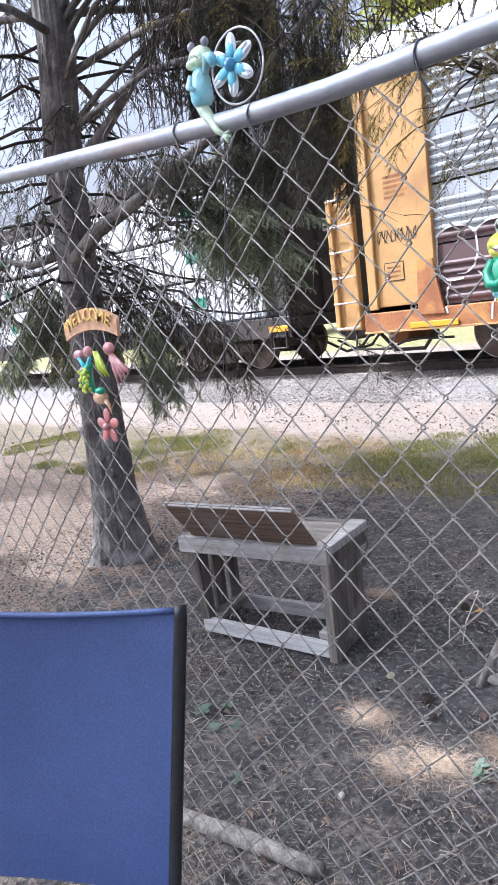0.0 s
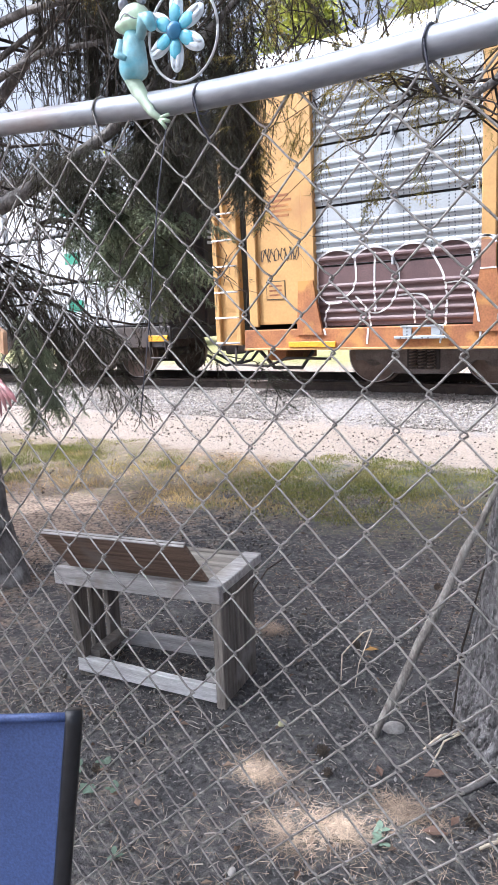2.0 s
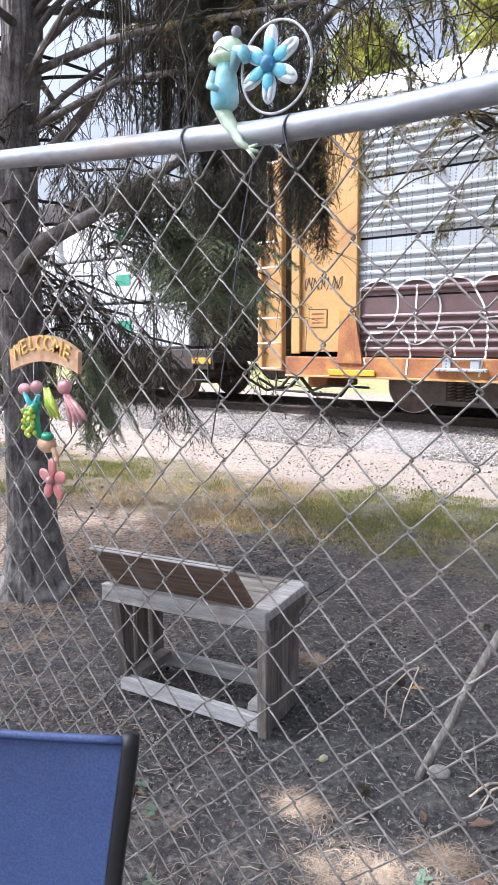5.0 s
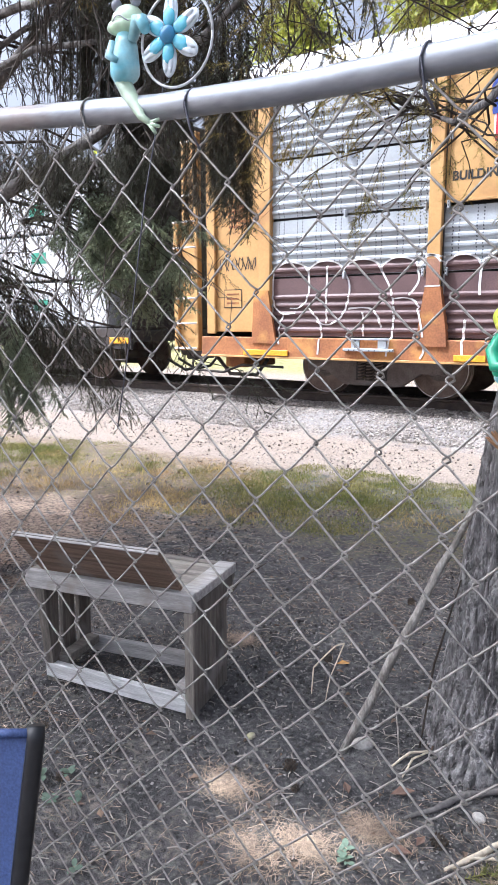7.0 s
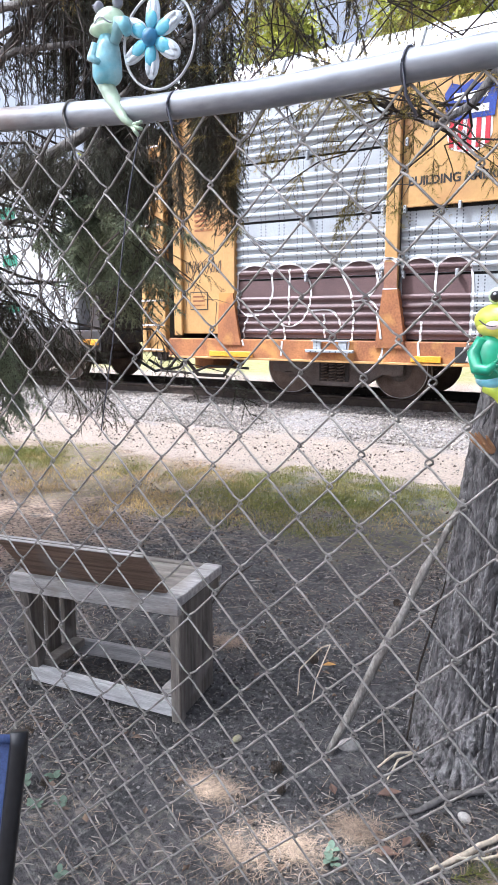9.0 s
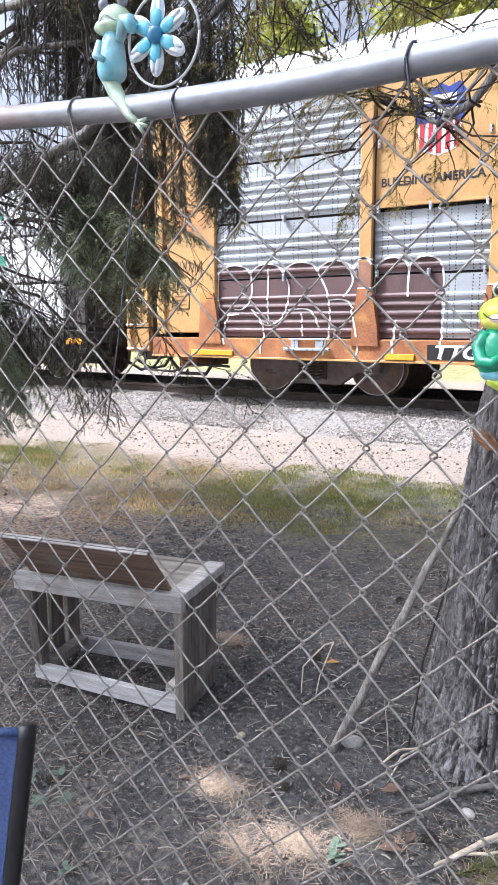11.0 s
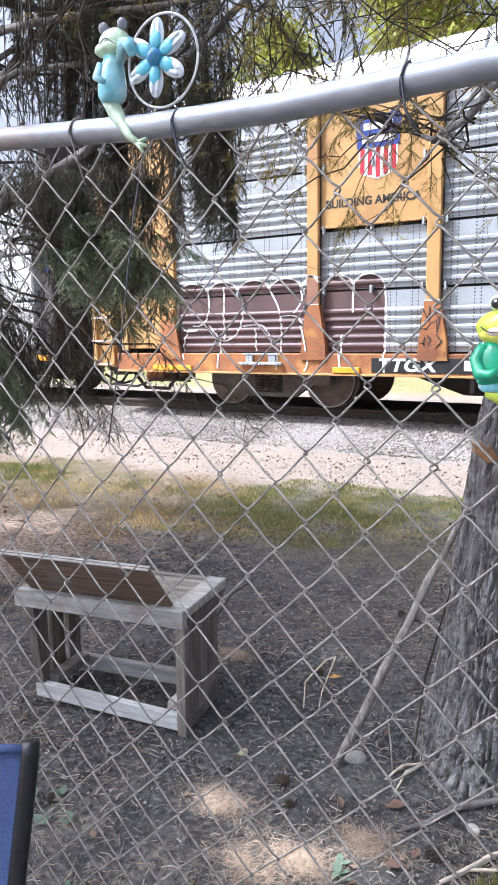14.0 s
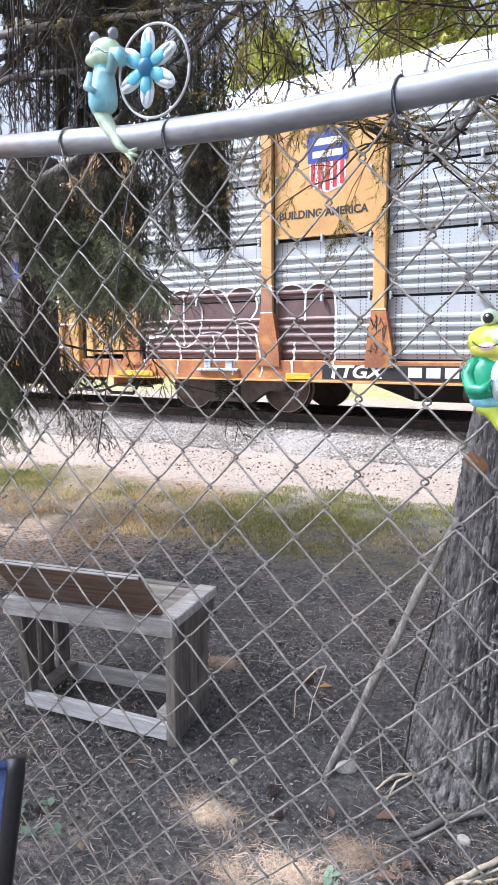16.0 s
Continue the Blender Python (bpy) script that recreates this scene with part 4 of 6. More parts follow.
class Tree:
    def __init__(self, name, label, x, y, needles, bark, seed):
        self.ob = thing(name, label, "tree", pose(x, y, 0))
        self.bark, self.rng = bark, np.random.default_rng(seed)
        self.needles, self.mat, self.stems = [], needles, []

    def trunk(self, pts, radii, rough=0.0, n=40, furrow=0, plates=0.0):
        """A tapered trunk with a ragged, furrowed skin."""
        b = Build()
        rows = []
        P = [Vector(p) for p in pts]
        steps = 420 if plates > 0.1 else 200 if plates else 90
        for j in range(steps + 1):
            s = (j / steps) ** (1.0 if not plates else 1.25) * (len(P) - 1)
            i = min(int(s), len(P) - 2)
            u = s - i
            c, r = P[i].lerp(P[i + 1], u), radii[i] + (radii[i + 1] - radii[i]) * u
            for k in range(n):
                a = 2 * math.pi * k / n
                flare = max(0.0, 0.45 - c.z) / 0.45
                e = 1 + rough * (noise.noise((math.cos(a) * 3, math.sin(a) * 3, c.z * 1.6)) + 0.6 * noise.noise((math.cos(a) * furrow, math.sin(a) * furrow, c.z * 2.2)))
                e += 0.28 * flare * flare * (0.4 + max(0, math.sin(3 * a + 0.6)))
                if plates:
                    # long upright ridges parted by narrow furrows, split again by short cracks
                    w = noise.noise((math.cos(a) * 3.0, math.sin(a) * 3.0, c.z * 3.5))
                    aa = a + 0.07 * w
                    n1 = abs(noise.noise((math.cos(aa) * 12, math.sin(aa) * 12, c.z * 3.0)))
                    n2 = abs(noise.noise((math.cos(aa) * 25, math.sin(aa) * 25, c.z * 9.0 + 3)))
                    n3 = abs(noise.noise((math.cos(a) * 16, math.sin(a) * 16, c.z * 22 + 7)))
                    n4 = noise.noise((math.cos(a) * 40, math.sin(a) * 40, c.z * 34))
                    e += plates * (min(0.11, n1) / 0.11 - 0.8) + 0.45 * plates * (min(0.1, n2) / 0.1 - 0.8) + 0.22 * plates * (min(0.08, n3) / 0.08 - 0.8) + 0.13 * plates * n4
                b.v.append((c.x + r * e * math.cos(a), c.y + r * e * math.sin(a), c.z))
        for j in range(steps):
            for k in range(n):
                b.f.append((j * n + k, j * n + (k + 1) % n, (j + 1) * n + (k + 1) % n, (j + 1) * n + k))
        return part("trunk", b, self.bark, self.ob, smooth=True, fix=False)

    def limb(self, pts, r0, kind, every=0.09, start=0.25, hang=0.8, size=1.0, bare=False):
        b = Build()
        n = len(pts)
        b.tube([tuple(p) for p in pts], [r0 * (1 - 0.85 * i / (n - 1)) for i in range(n)], 7)
        part("limb", b, self.bark if r0 > 0.02 else TWIG, self.ob, smooth=True, fix=False)
        if bare:
            return
        rng = self.rng
        protos = sprays(kind)
        seg = [np.linalg.norm(pts[i + 1] - pts[i]) for i in range(n - 1)]
        total = sum(seg)
        s = start * total
        while s < total:
            q, i = s, 0
            while i < n - 2 and q > seg[i]:
                q -= seg[i]
                i += 1
            d = (pts[i + 1] - pts[i]) / seg[i]
            p = pts[i] + d * q
            for side in (-1, 1):
                if rng.random() < 0.12:
                    continue
                lat = np.cross(d, (0, 0, 1.0)) * side
                way = d * rng.uniform(0.15, 0.8) + lat * rng.uniform(0.35, 0.9) + np.array((0, 0, -hang * rng.uniform(0.4, 1.5)))
                t, st = protos[rng.integers(len(protos))]
                sc = size * rng.uniform(0.65, 1.25)
                roll = rng.uniform(-0.6, 0.6)
                self.needles.append(place(t, p, way, roll, sc))
                self.stems.append(place(st, p, way, roll, sc))
            s += every * rng.uniform(0.7, 1.3)
        t, st = protos[0]
        self.needles.append(place(t, pts[-1], pts[-1] - pts[-2], 0, size))

    def finish(self):
        if self.needles:
            ob = new("crown", tri_mesh("crown", open_gaps(np.concatenate(self.needles), self.ob.location), self.mat))
            ob.parent = self.ob
            ob = new("twig_work", tri_mesh("twig_work", open_gaps(np.concatenate(self.stems), self.ob.location), TWIG))
            ob.parent = self.ob
            tagged(ob, kind="stuff")
        return self.ob


# a spruce added left of the view, only to cast shade on the yard
t = Tree("spruce_tree", "tall dark spruce added out of view to shade the yard", -8.8, 1.3, NEEDLE_D, BARK_L, 3)
t.trunk([(0, 0, -0.1), (0, 0, 0.5), (0.02, 0, 3), (0, 0.05, 6), (0, 0, 10)], [0.24, 0.17, 0.14, 0.1, 0.03], 0.05, 24, 6)
for k in range(60):
    z = 1.5 + 8.0 * (k / 60) ** 1.15
    R = 2.1 * (1 - 0.6 * (z - 1.5) / 8.5) * t.rng.uniform(0.75, 1.1)
    t.limb(limb_path((0, 0, z), k * 2.4, R, 0.1, 0.42, 0.16, rng=t.rng), 0.028, "hang", 0.11, 0.2, 1.2, 1.2)
t.finish()

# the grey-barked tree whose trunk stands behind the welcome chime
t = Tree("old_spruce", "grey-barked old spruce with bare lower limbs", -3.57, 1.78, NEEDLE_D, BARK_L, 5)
t.trunk([(0.03, 0, -0.1), (0.0, 0, 0.4), (-0.02, 0, 1.5), (0.0, 0, 2.5), (0.12, 0, 3.2), (0.2, 0, 6), (0.2, 0, 10)], [0.2, 0.15, 0.118, 0.115, 0.11, 0.09, 0.03], 0.1, 140, 8, 0.05)
t.limb([np.array(p) for p in ((0.05, -0.05, 1.95), (0.35, -0.08, 2.08), (0.8, -0.05, 2.2), (1.3, 0.0, 2.38), (1.9, 0.1, 2.75), (2.4, 0.2, 3.1))], 0.055, "hang", 0.11, 0.3, 1.0, 0.9)
t.limb([np.array(p) for p in ((0.05, 0.05, 2.5), (0.4, 0.1, 2.7), (0.9, 0.2, 3.1), (1.5, 0.3, 3.5), (2.1, 0.4, 4.0))], 0.04, "hang", 0.12, 0.2, 0.8, 0.9)
t.limb([np.array(p) for p in ((-0.05, -0.05, 2.02), (-0.4, -0.1, 1.98), (-0.9, -0.1, 2.1), (-1.6, 0.0, 2.2))], 0.035, "hang", 0.11, 0.3, 1.0, 0.9)
for k in range(26):
    z = 1.7 + 1.6 * k / 26
    az = k * 2.4 + 0.3
    t.limb(limb_path((0, 0, z), az, t.rng.uniform(0.9, 2.0), 0.05, 0.35, 0.1, wob=0.06, rng=t.rng), 0.012, "hang", 0.16, 0.25, 0.9, 0.8)
for k in range(58):
    z = 3.0 + 6.5 * k / 58
    az = k * 2.4
    R = 2.9 * (1 - 0.65 * (z - 3.0) / 7.0) * t.rng.uniform(0.7, 1.1)
    t.limb(limb_path((0.15, 0, z), az, R, 0.1, 0.3, 0.12, rng=t.rng), 0.026, "hang", 0.16, 0.25, 1.0, 1.15)
for k in range(16):
    end = np.array((t.rng.uniform(-1.6, 0.3), t.rng.uniform(0.5, 1.4), t.rng.uniform(0.95, 1.6)))
    base = np.array((0.0, 0.05, t.rng.uniform(1.5, 2.1)))
    t.limb([base + (end - base) * s + np.array((0, 0, 0.15 * math.sin(math.pi * s))) for s in (0, 0.25, 0.5, 0.75, 1.0)], 0.009, "hang", 0.09, 0.35, 0.8, 0.8)
# heavy boughs with long curtains of hanging twigs
for k in range(12):
    end = np.array((t.rng.uniform(1.25, 1.95), t.rng.uniform(-0.1, 0.6), t.rng.uniform(2.75, 3.7)))
    base = np.array((0.08, 0.0, end[2] - 0.25))
    pts = [base + (end - base) * s + np.array((0, 0, 0.22 * math.sin(math.pi * s))) for s in (0, 0.2, 0.4, 0.6, 0.8, 1.0)]
    t.limb(pts, 0.022, "hang", 0.1, 0.3, 1.4, 0.8)
    for q in range(9):
        p = pts[3] + (pts[5] - pts[3]) * t.rng.uniform(0, 1) + t.rng.normal(size=3) * (0.05, 0.08, 0.02)
        low = t.rng.uniform(2.08, 2.35) if q % 3 else t.rng.uniform(2.3, 2.7)
        ln = max(0.2, p[2] - low)
        drift = t.rng.normal(size=2) * 0.05
        t.limb([p + np.array((drift[0] * s, drift[1] * s, -ln * s)) for s in (0, 0.33, 0.66, 1.0)], 0.004, "hang", 0.055, 0.0, 2.4, 0.5)
# one thick tassel at the longest bough's tip
for k in range(17):
    p = np.array((t.rng.uniform(1.74, 2.02), t.rng.uniform(-0.02, 0.3), t.rng.uniform(2.5, 2.75)))
    low = 2.0 + 0.5 * abs(p[0] - 1.9) + t.rng.uniform(0, 0.3)
    t.limb([p + np.array((0.06 * q, 0, -(p[2] - low) * q)) for q in (0, 0.33, 0.66, 1.0)], 0.004, "hang", 0.05, 0.0, 2.4, 0.5)
t.limb([np.array(p) for p in ((0.1, 0.0, 2.7), (0.8, 0.08, 2.85), (1.4, 0.12, 2.8), (2.0, 0.14, 2.68))], 0.024, "hang", 0.1, 0.3, 1.6, 0.7)
# knots and broken stubs on the lower trunk
for az, z, ln in ((200, 0.86, 0.09), (250, 1.2, 0.05), (300, 1.75, 0.06), (225, 2.05, 0.05), (330, 0.6, 0.04)):
    c, sn = math.cos(radians(az)), math.sin(radians(az))
    part("branch_stub", Build().tube([(0.09 * c, 0.09 * sn, z - 0.03), ((0.12 + 0.4 * ln) * c, (0.12 + 0.4 * ln) * sn, z), ((0.12 + ln) * c, (0.12 + ln) * sn, z + 0.02)], [0.055, 0.034, 0.018], 12), BARK_L, t.ob, smooth=True)
t.finish()
# bluish bough tips lower down; their pale colour stands in for sunlight
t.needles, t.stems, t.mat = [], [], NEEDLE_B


def bough(base, lo, hi, count, kind="blue", every=0.085, start=0.55, hang=0.3, size=0.62, r=0.006):
    """Several drooping branchlets from one base to ends spread in a box."""
    for _ in range(count):
        end = np.array([t.rng.uniform(a, c) for a, c in zip(lo, hi)])
        p = np.array(base)
        t.limb([p + (end - p) * q + np.array((0, 0, 0.1 * math.sin(math.pi * q))) for q in (0, 0.25, 0.5, 0.75, 1.0)], r, kind, every, start, hang, size)


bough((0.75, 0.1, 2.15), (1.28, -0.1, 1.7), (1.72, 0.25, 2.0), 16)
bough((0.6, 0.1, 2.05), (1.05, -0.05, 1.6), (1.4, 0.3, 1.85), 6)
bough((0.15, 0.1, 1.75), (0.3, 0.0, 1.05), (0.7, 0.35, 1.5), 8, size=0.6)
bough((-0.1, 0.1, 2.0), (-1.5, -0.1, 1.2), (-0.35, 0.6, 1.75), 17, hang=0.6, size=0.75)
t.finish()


# bare grey twigs that hang below the living boughs
def dead_twigs(rng, count, lo, hi, down):
    b = Build()
    for _ in range(count):
        p = np.array([rng.uniform(a, c) for a, c in zip(lo, hi)])
        way = np.array((rng.normal() * 0.55, rng.normal() * 0.3, -down * rng.uniform(0.3, 1.2)))
        way /= np.linalg.norm(way)
        ln = rng.uniform(0.25, 0.7)
        pts = [p + way * ln * q + np.array((0.03 * math.sin(7 * q + p[0] * 9), 0, -0.06 * q * q)) for q in (0, 0.25, 0.5, 0.75, 1.0)]
        b.tube(pts, [0.004, 0.0034, 0.0027, 0.002, 0.001], 4)
        for k in range(7):
            q = pts[1 + k % 4]
            d = way + rng.normal(size=3) * 0.65
            d *= ln * rng.uniform(0.2, 0.45) / np.linalg.norm(d)
            b.tube([q, q + d * 0.5 + (0, 0, 0.01), q + d], [0.0022, 0.0016, 0.0008], 3)
    return b


ob = part("twig_work", dead_twigs(t.rng, 90, (0.1, -0.2, 1.75), (1.75, 0.5, 3.3), 0.8), DEADTWIG, t.ob, "bare grey-brown dead twigs", fix=False)
tagged(ob, kind="stuff")
ob = part("twig_work", dead_twigs(t.rng, 40, (-1.6, -0.2, 1.4), (0.0, 0.5, 3.0), 0.5), DEADTWIG, t.ob, "bare grey-brown dead twigs", fix=False)
tagged(ob, kind="stuff")

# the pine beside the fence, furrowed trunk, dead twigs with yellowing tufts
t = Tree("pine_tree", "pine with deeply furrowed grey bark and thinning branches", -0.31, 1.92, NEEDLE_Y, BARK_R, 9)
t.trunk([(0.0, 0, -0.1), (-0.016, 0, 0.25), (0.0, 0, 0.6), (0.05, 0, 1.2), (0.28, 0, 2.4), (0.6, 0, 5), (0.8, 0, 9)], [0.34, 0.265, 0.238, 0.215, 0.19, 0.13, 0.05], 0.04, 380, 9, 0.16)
for k in range(44):
    z = 3.5 + 5.4 * k / 44
    az = k * 2.4
    R = t.rng.uniform(2.0, 3.4) * (1 - 0.4 * (z - 2.9) / 6)
    t.limb(limb_path((0.4, 0, z), az, R, 0.12, 0.22, 0.05, wob=0.06, rng=t.rng), 0.022, "pine", 0.12, 0.3, 0.4, 1.3)
TUFTS = [(-0.35, -0.7, 1.91), (-0.4, -0.7, 1.84), (-0.25, -0.7, 2.02), (-0.63, -0.7, 2.06), (-0.13, -0.7, 1.94), (-0.06, -0.7, 2.0), (-0.19, -0.7, 2.05), (-0.46, -0.7, 2.05)]
# crooked limb that dips behind the rail
main = [np.array(p) for p in ((0.33, -0.05, 2.62), (0.25, -0.4, 2.45), (0.11, -0.62, 2.27), (0.03, -0.7, 2.17), (-0.03, -0.72, 2.09), (-0.12, -0.72, 2.05), (-0.19, -0.7, 2.085), (-0.26, -0.68, 2.11))]
t.limb(main, 0.021, "pine", bare=True)
for k in range(26):
    p = main[3 + k % 5] + t.rng.normal(size=3) * 0.01
    az = t.rng.uniform(0, 6.28)
    t.limb(limb_path(p, az, t.rng.uniform(0.2, 0.55), t.rng.uniform(-0.5, 0.6), 0.3, 0.1, 7, 0.08, t.rng), 0.0035, "pine", 0.3, 0.6, 0.4, 0.5)
for k in range(18):
    az = t.rng.uniform(2.2, 4.4)
    z = t.rng.uniform(2.4, 3.1)
    p = (0.3, -0.05, z)
    t.limb(limb_path(p, az, t.rng.uniform(0.8, 2.0), t.rng.uniform(-0.1, 0.25), 0.3, 0.15, 9, 0.07, t.rng), 0.0055, "pine", 0.14, 0.4, 0.5, 0.5)
# thin twigs with yellow tufts that hang from the crooked limb
for x, y, z in TUFTS:
    p = main[5] + (main[7] - main[5]) * t.rng.uniform(0, 1)
    end = np.array((x, y, z))
    t.limb([p + (end - p) * q + np.array((0, 0, 0.12 * math.sin(math.pi * q))) for q in (0, 0.25, 0.5, 0.75, 1.0)], 0.003, "pine", 0.05, 0.82, 0.8, 0.42)
# fine twigs that hang into view from above
for k in range(24):
    p = np.array((t.rng.uniform(-1.2, 0.15), t.rng.uniform(-0.9, -0.1), t.rng.uniform(2.75, 3.2)))
    ln = t.rng.uniform(0.3, 0.75)
    d = t.rng.normal(size=2) * 0.25
    t.limb([p + np.array((d[0] * s + 0.03 * math.sin(9 * s + k), d[1] * s, -ln * s)) for s in (0, 0.2, 0.4, 0.6, 0.8, 1.0)], 0.0035, "pine", 0.13, 0.2, 0.9, 0.45)
t.finish()
ob = part("twig_work", dead_twigs(t.rng, 30, (-1.5, -0.9, 2.55), (0.2, -0.2, 3.1), 0.5), TWIG, t.ob, fix=False)
tagged(ob, kind="stuff")
b = Build()
for k in range(9):
    a = k * 0.7
    b.tube([(-0.07 + 0.012 * math.cos(a), -0.2 + 0.012 * math.sin(a), 1.12), (-0.1 + 0.03 * math.cos(a), -0.24 + 0.02 * math.sin(a), 1.17 + 0.02 * math.sin(k * 3))], [0.014, 0.003], 6)
part("broken_stub", b, TORN, t.ob, "torn orange wood of a broken branch")


# ---- an unseen broad tree, added towards the sun to shade the yard ----
def shade_tree(x, y):
    rng = np.random.default_rng(77)
    tree = thing("shade_tree", "unseen broad leafy tree added to shade the fenced yard", "tree", pose(x, y, 0))
    part("trunk", Build().tube([(0, 0, -0.2), (0.05, 0, 1.5), (0.0, 0.1, 7.5), (0, 0, 12.5)], [0.36, 0.28, 0.2, 0.05], 14), BARK_L, tree, smooth=True)
    for k in range(9):
        az = k * 2.4
        part("limb", Build().tube([(0, 0, 8 + 0.4 * k), (1.1 * math.cos(az), 1.1 * math.sin(az), 8.9 + 0.4 * k), (2.4 * math.cos(az), 2.4 * math.sin(az), 9.5 + 0.4 * k)], [0.09, 0.06, 0.02], 7), BARK_L, tree, smooth=True)
    cl = []
    for k in range(260):
        d = rng.normal(size=3)
        d *= rng.uniform(0.25, 1.0) / np.linalg.norm(d)
        c = np.array((d[0] * 3.3, d[1] * 3.3, 11.0 + d[2] * 2.4))
        n = 150
        p = c + rng.normal(size=(n, 3)) * 0.36
        u = rng.normal(size=(n, 3))
        u /= np.linalg.norm(u, axis=1)[:, None]
        w = np.cross(u, rng.normal(size=(n, 3)))
        w /= np.linalg.norm(w, axis=1)[:, None]
        cl.append(np.stack((p - w * 0.07, p + w * 0.07, p + u * 0.15), axis=1))
    ob = new("crown", tri_mesh("crown", open_gaps(np.concatenate(cl), (x, y, 0)), LEAF_FAR))
    ob.parent = tree


shade_tree(-8.3, -2.2)


# ---- far leafy trees behind the train ----
def far_tree(x, y, h, r, seed):
    rng = np.random.default_rng(seed)
    tree = thing("leafy_tree", "sunlit yellow-green broadleaf tree far behind the train", "tree", pose(x, y, 0), "trees beyond the track")
    part("trunk", Build().tube([(0, 0, -0.2), (0.1, 0, h * 0.3), (0, 0.1, h * 0.75)], [0.28, 0.2, 0.08], 10), BARK_L, tree, smooth=True)
    for k in range(7):
        az = k * 0.9
        part("limb", Build().tube([(0.05, 0, h * (0.3 + 0.05 * k)), (r * 0.4 * math.cos(az), r * 0.4 * math.sin(az), h * (0.45 + 0.05 * k)), (r * 0.7 * math.cos(az), r * 0.7 * math.sin(az), h * (0.55 + 0.05 * k))], [0.09, 0.06, 0.02], 7), BARK_L, tree, smooth=True)
    cl = []
    for k in range(70):
        d = rng.normal(size=3)
        d /= np.linalg.norm(d)
        c = np.array((d[0] * r, d[1] * r, h * 0.62 + d[2] * h * 0.36)) * (1, 1, 1) * 1.0
        c[:2] *= rng.uniform(0.3, 1.0)
        n = 260
        p = c + rng.normal(size=(n, 3)) * r * 0.17
        u = rng.normal(size=(n, 3))
        u /= np.linalg.norm(u, axis=1)[:, None]
        w = np.cross(u, rng.normal(size=(n, 3)))
        w /= np.linalg.norm(w, axis=1)[:, None]
        s = 0.19
        cl.append(np.stack((p - w * s * 0.5, p + w * s * 0.5, p + u * s), axis=1))
    ob = new("crown", tri_mesh("crown", np.concatenate(cl), LEAF_GOLD))
    ob.parent = tree


for i, (x, y, h, r) in enumerate(((-9.6, 27, 15.6, 3.3), (-17.5, 30, 15.2, 2.6), (-26, 27, 8, 4), (-2, 29, 12, 4.5), (6, 30, 13, 5), (14, 28, 12, 5))):
    far_tree(x, y, h, r, 20 + i)


# ---- bench ----
def make_bench():
    m = pose(-1.405, 1.325, 0, 0, 0, 11.5)
    bench = thing("wooden_bench", "weathered homemade wooden bench with a slanted plywood backrest", "bench", m)
    L = 0.78
    part("back_apron", Build().box(-L, 0.004, -0.02, 0.018, 0.443, 0.516, 0.004), WOODPALE, bench, "pale grey edge board")
    part("front_apron", Build().box(-L, 0, 0.37, 0.4, 0.44, 0.512, 0.004), WOOD, bench)
    part("end_rail", Build().box(-0.075, 0.006, 0.022, 0.4, 0.474, 0.515, 0.004), WOODPALE, bench)
    part("end_rail", Build().box(-L, -L + 0.085, 0.022, 0.4, 0.474, 0.513, 0.004), WOOD, bench)
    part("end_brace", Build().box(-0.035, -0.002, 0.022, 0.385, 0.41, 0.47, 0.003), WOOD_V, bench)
    for y0, w in ((0.075, 0.135), (0.222, 0.142)):
        part("seat_slat", Build().box(-L + 0.088, -0.079, y0, y0 + w, 0.472, 0.505, 0.004), WOOD, bench)
    rest = Build().box(-0.722, -0.066, -0.009, 0.009, 0.0, 0.268, 0.002)
    ob = part("backrest", rest, PLY, bench, "brown plywood backrest", m=pose(0, 0.034, 0.512, 41, 0, 0))
    part("top_edge", Build().box(-0.724, -0.064, -0.0105, 0.0105, 0.268, 0.2755, 0.001), WOODPALE, ob, "pale layered plywood edge")
    part("ply_line", Build().box(-0.7245, -0.0635, -0.002, 0.0015, 0.2755, 0.2762, 0.0), WOOD_V, ob)
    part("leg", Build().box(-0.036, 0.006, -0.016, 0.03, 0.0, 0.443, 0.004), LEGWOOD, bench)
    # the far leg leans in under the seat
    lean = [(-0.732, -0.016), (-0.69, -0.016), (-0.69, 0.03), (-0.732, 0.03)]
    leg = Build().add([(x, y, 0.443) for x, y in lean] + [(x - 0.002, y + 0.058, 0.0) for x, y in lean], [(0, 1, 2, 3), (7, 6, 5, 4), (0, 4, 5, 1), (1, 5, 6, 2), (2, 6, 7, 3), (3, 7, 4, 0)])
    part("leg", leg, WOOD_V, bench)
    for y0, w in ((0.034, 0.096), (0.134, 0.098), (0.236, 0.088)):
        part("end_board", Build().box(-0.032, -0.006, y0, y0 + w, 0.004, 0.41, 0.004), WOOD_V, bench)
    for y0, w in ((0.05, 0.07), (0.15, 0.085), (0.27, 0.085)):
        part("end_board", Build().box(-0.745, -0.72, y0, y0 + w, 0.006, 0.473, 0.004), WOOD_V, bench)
    part("foot_rail", Build().box(-0.70, 0.0, -0.017, 0.017, 0.018, 0.084, 0.004), FOOTWOOD, bench, "pale worn foot board", m=pose(-0.036, 0.006, 0.0, 0, 0.6, -3.4))
    part("foot_rail", Build().box(-0.70, -0.041, 0.31, 0.34, 0.03, 0.1, 0.004), WOODPALE, bench)
    part("cross_rail", Build().box(-0.705, -0.645, 0.07, 0.31, 0.075, 0.112, 0.004), WOOD, bench)
    part("cross_rail", Build().box(-0.105, -0.045, 0.036, 0.31, 0.075, 0.11, 0.004), WOODPALE, bench)


make_bench()


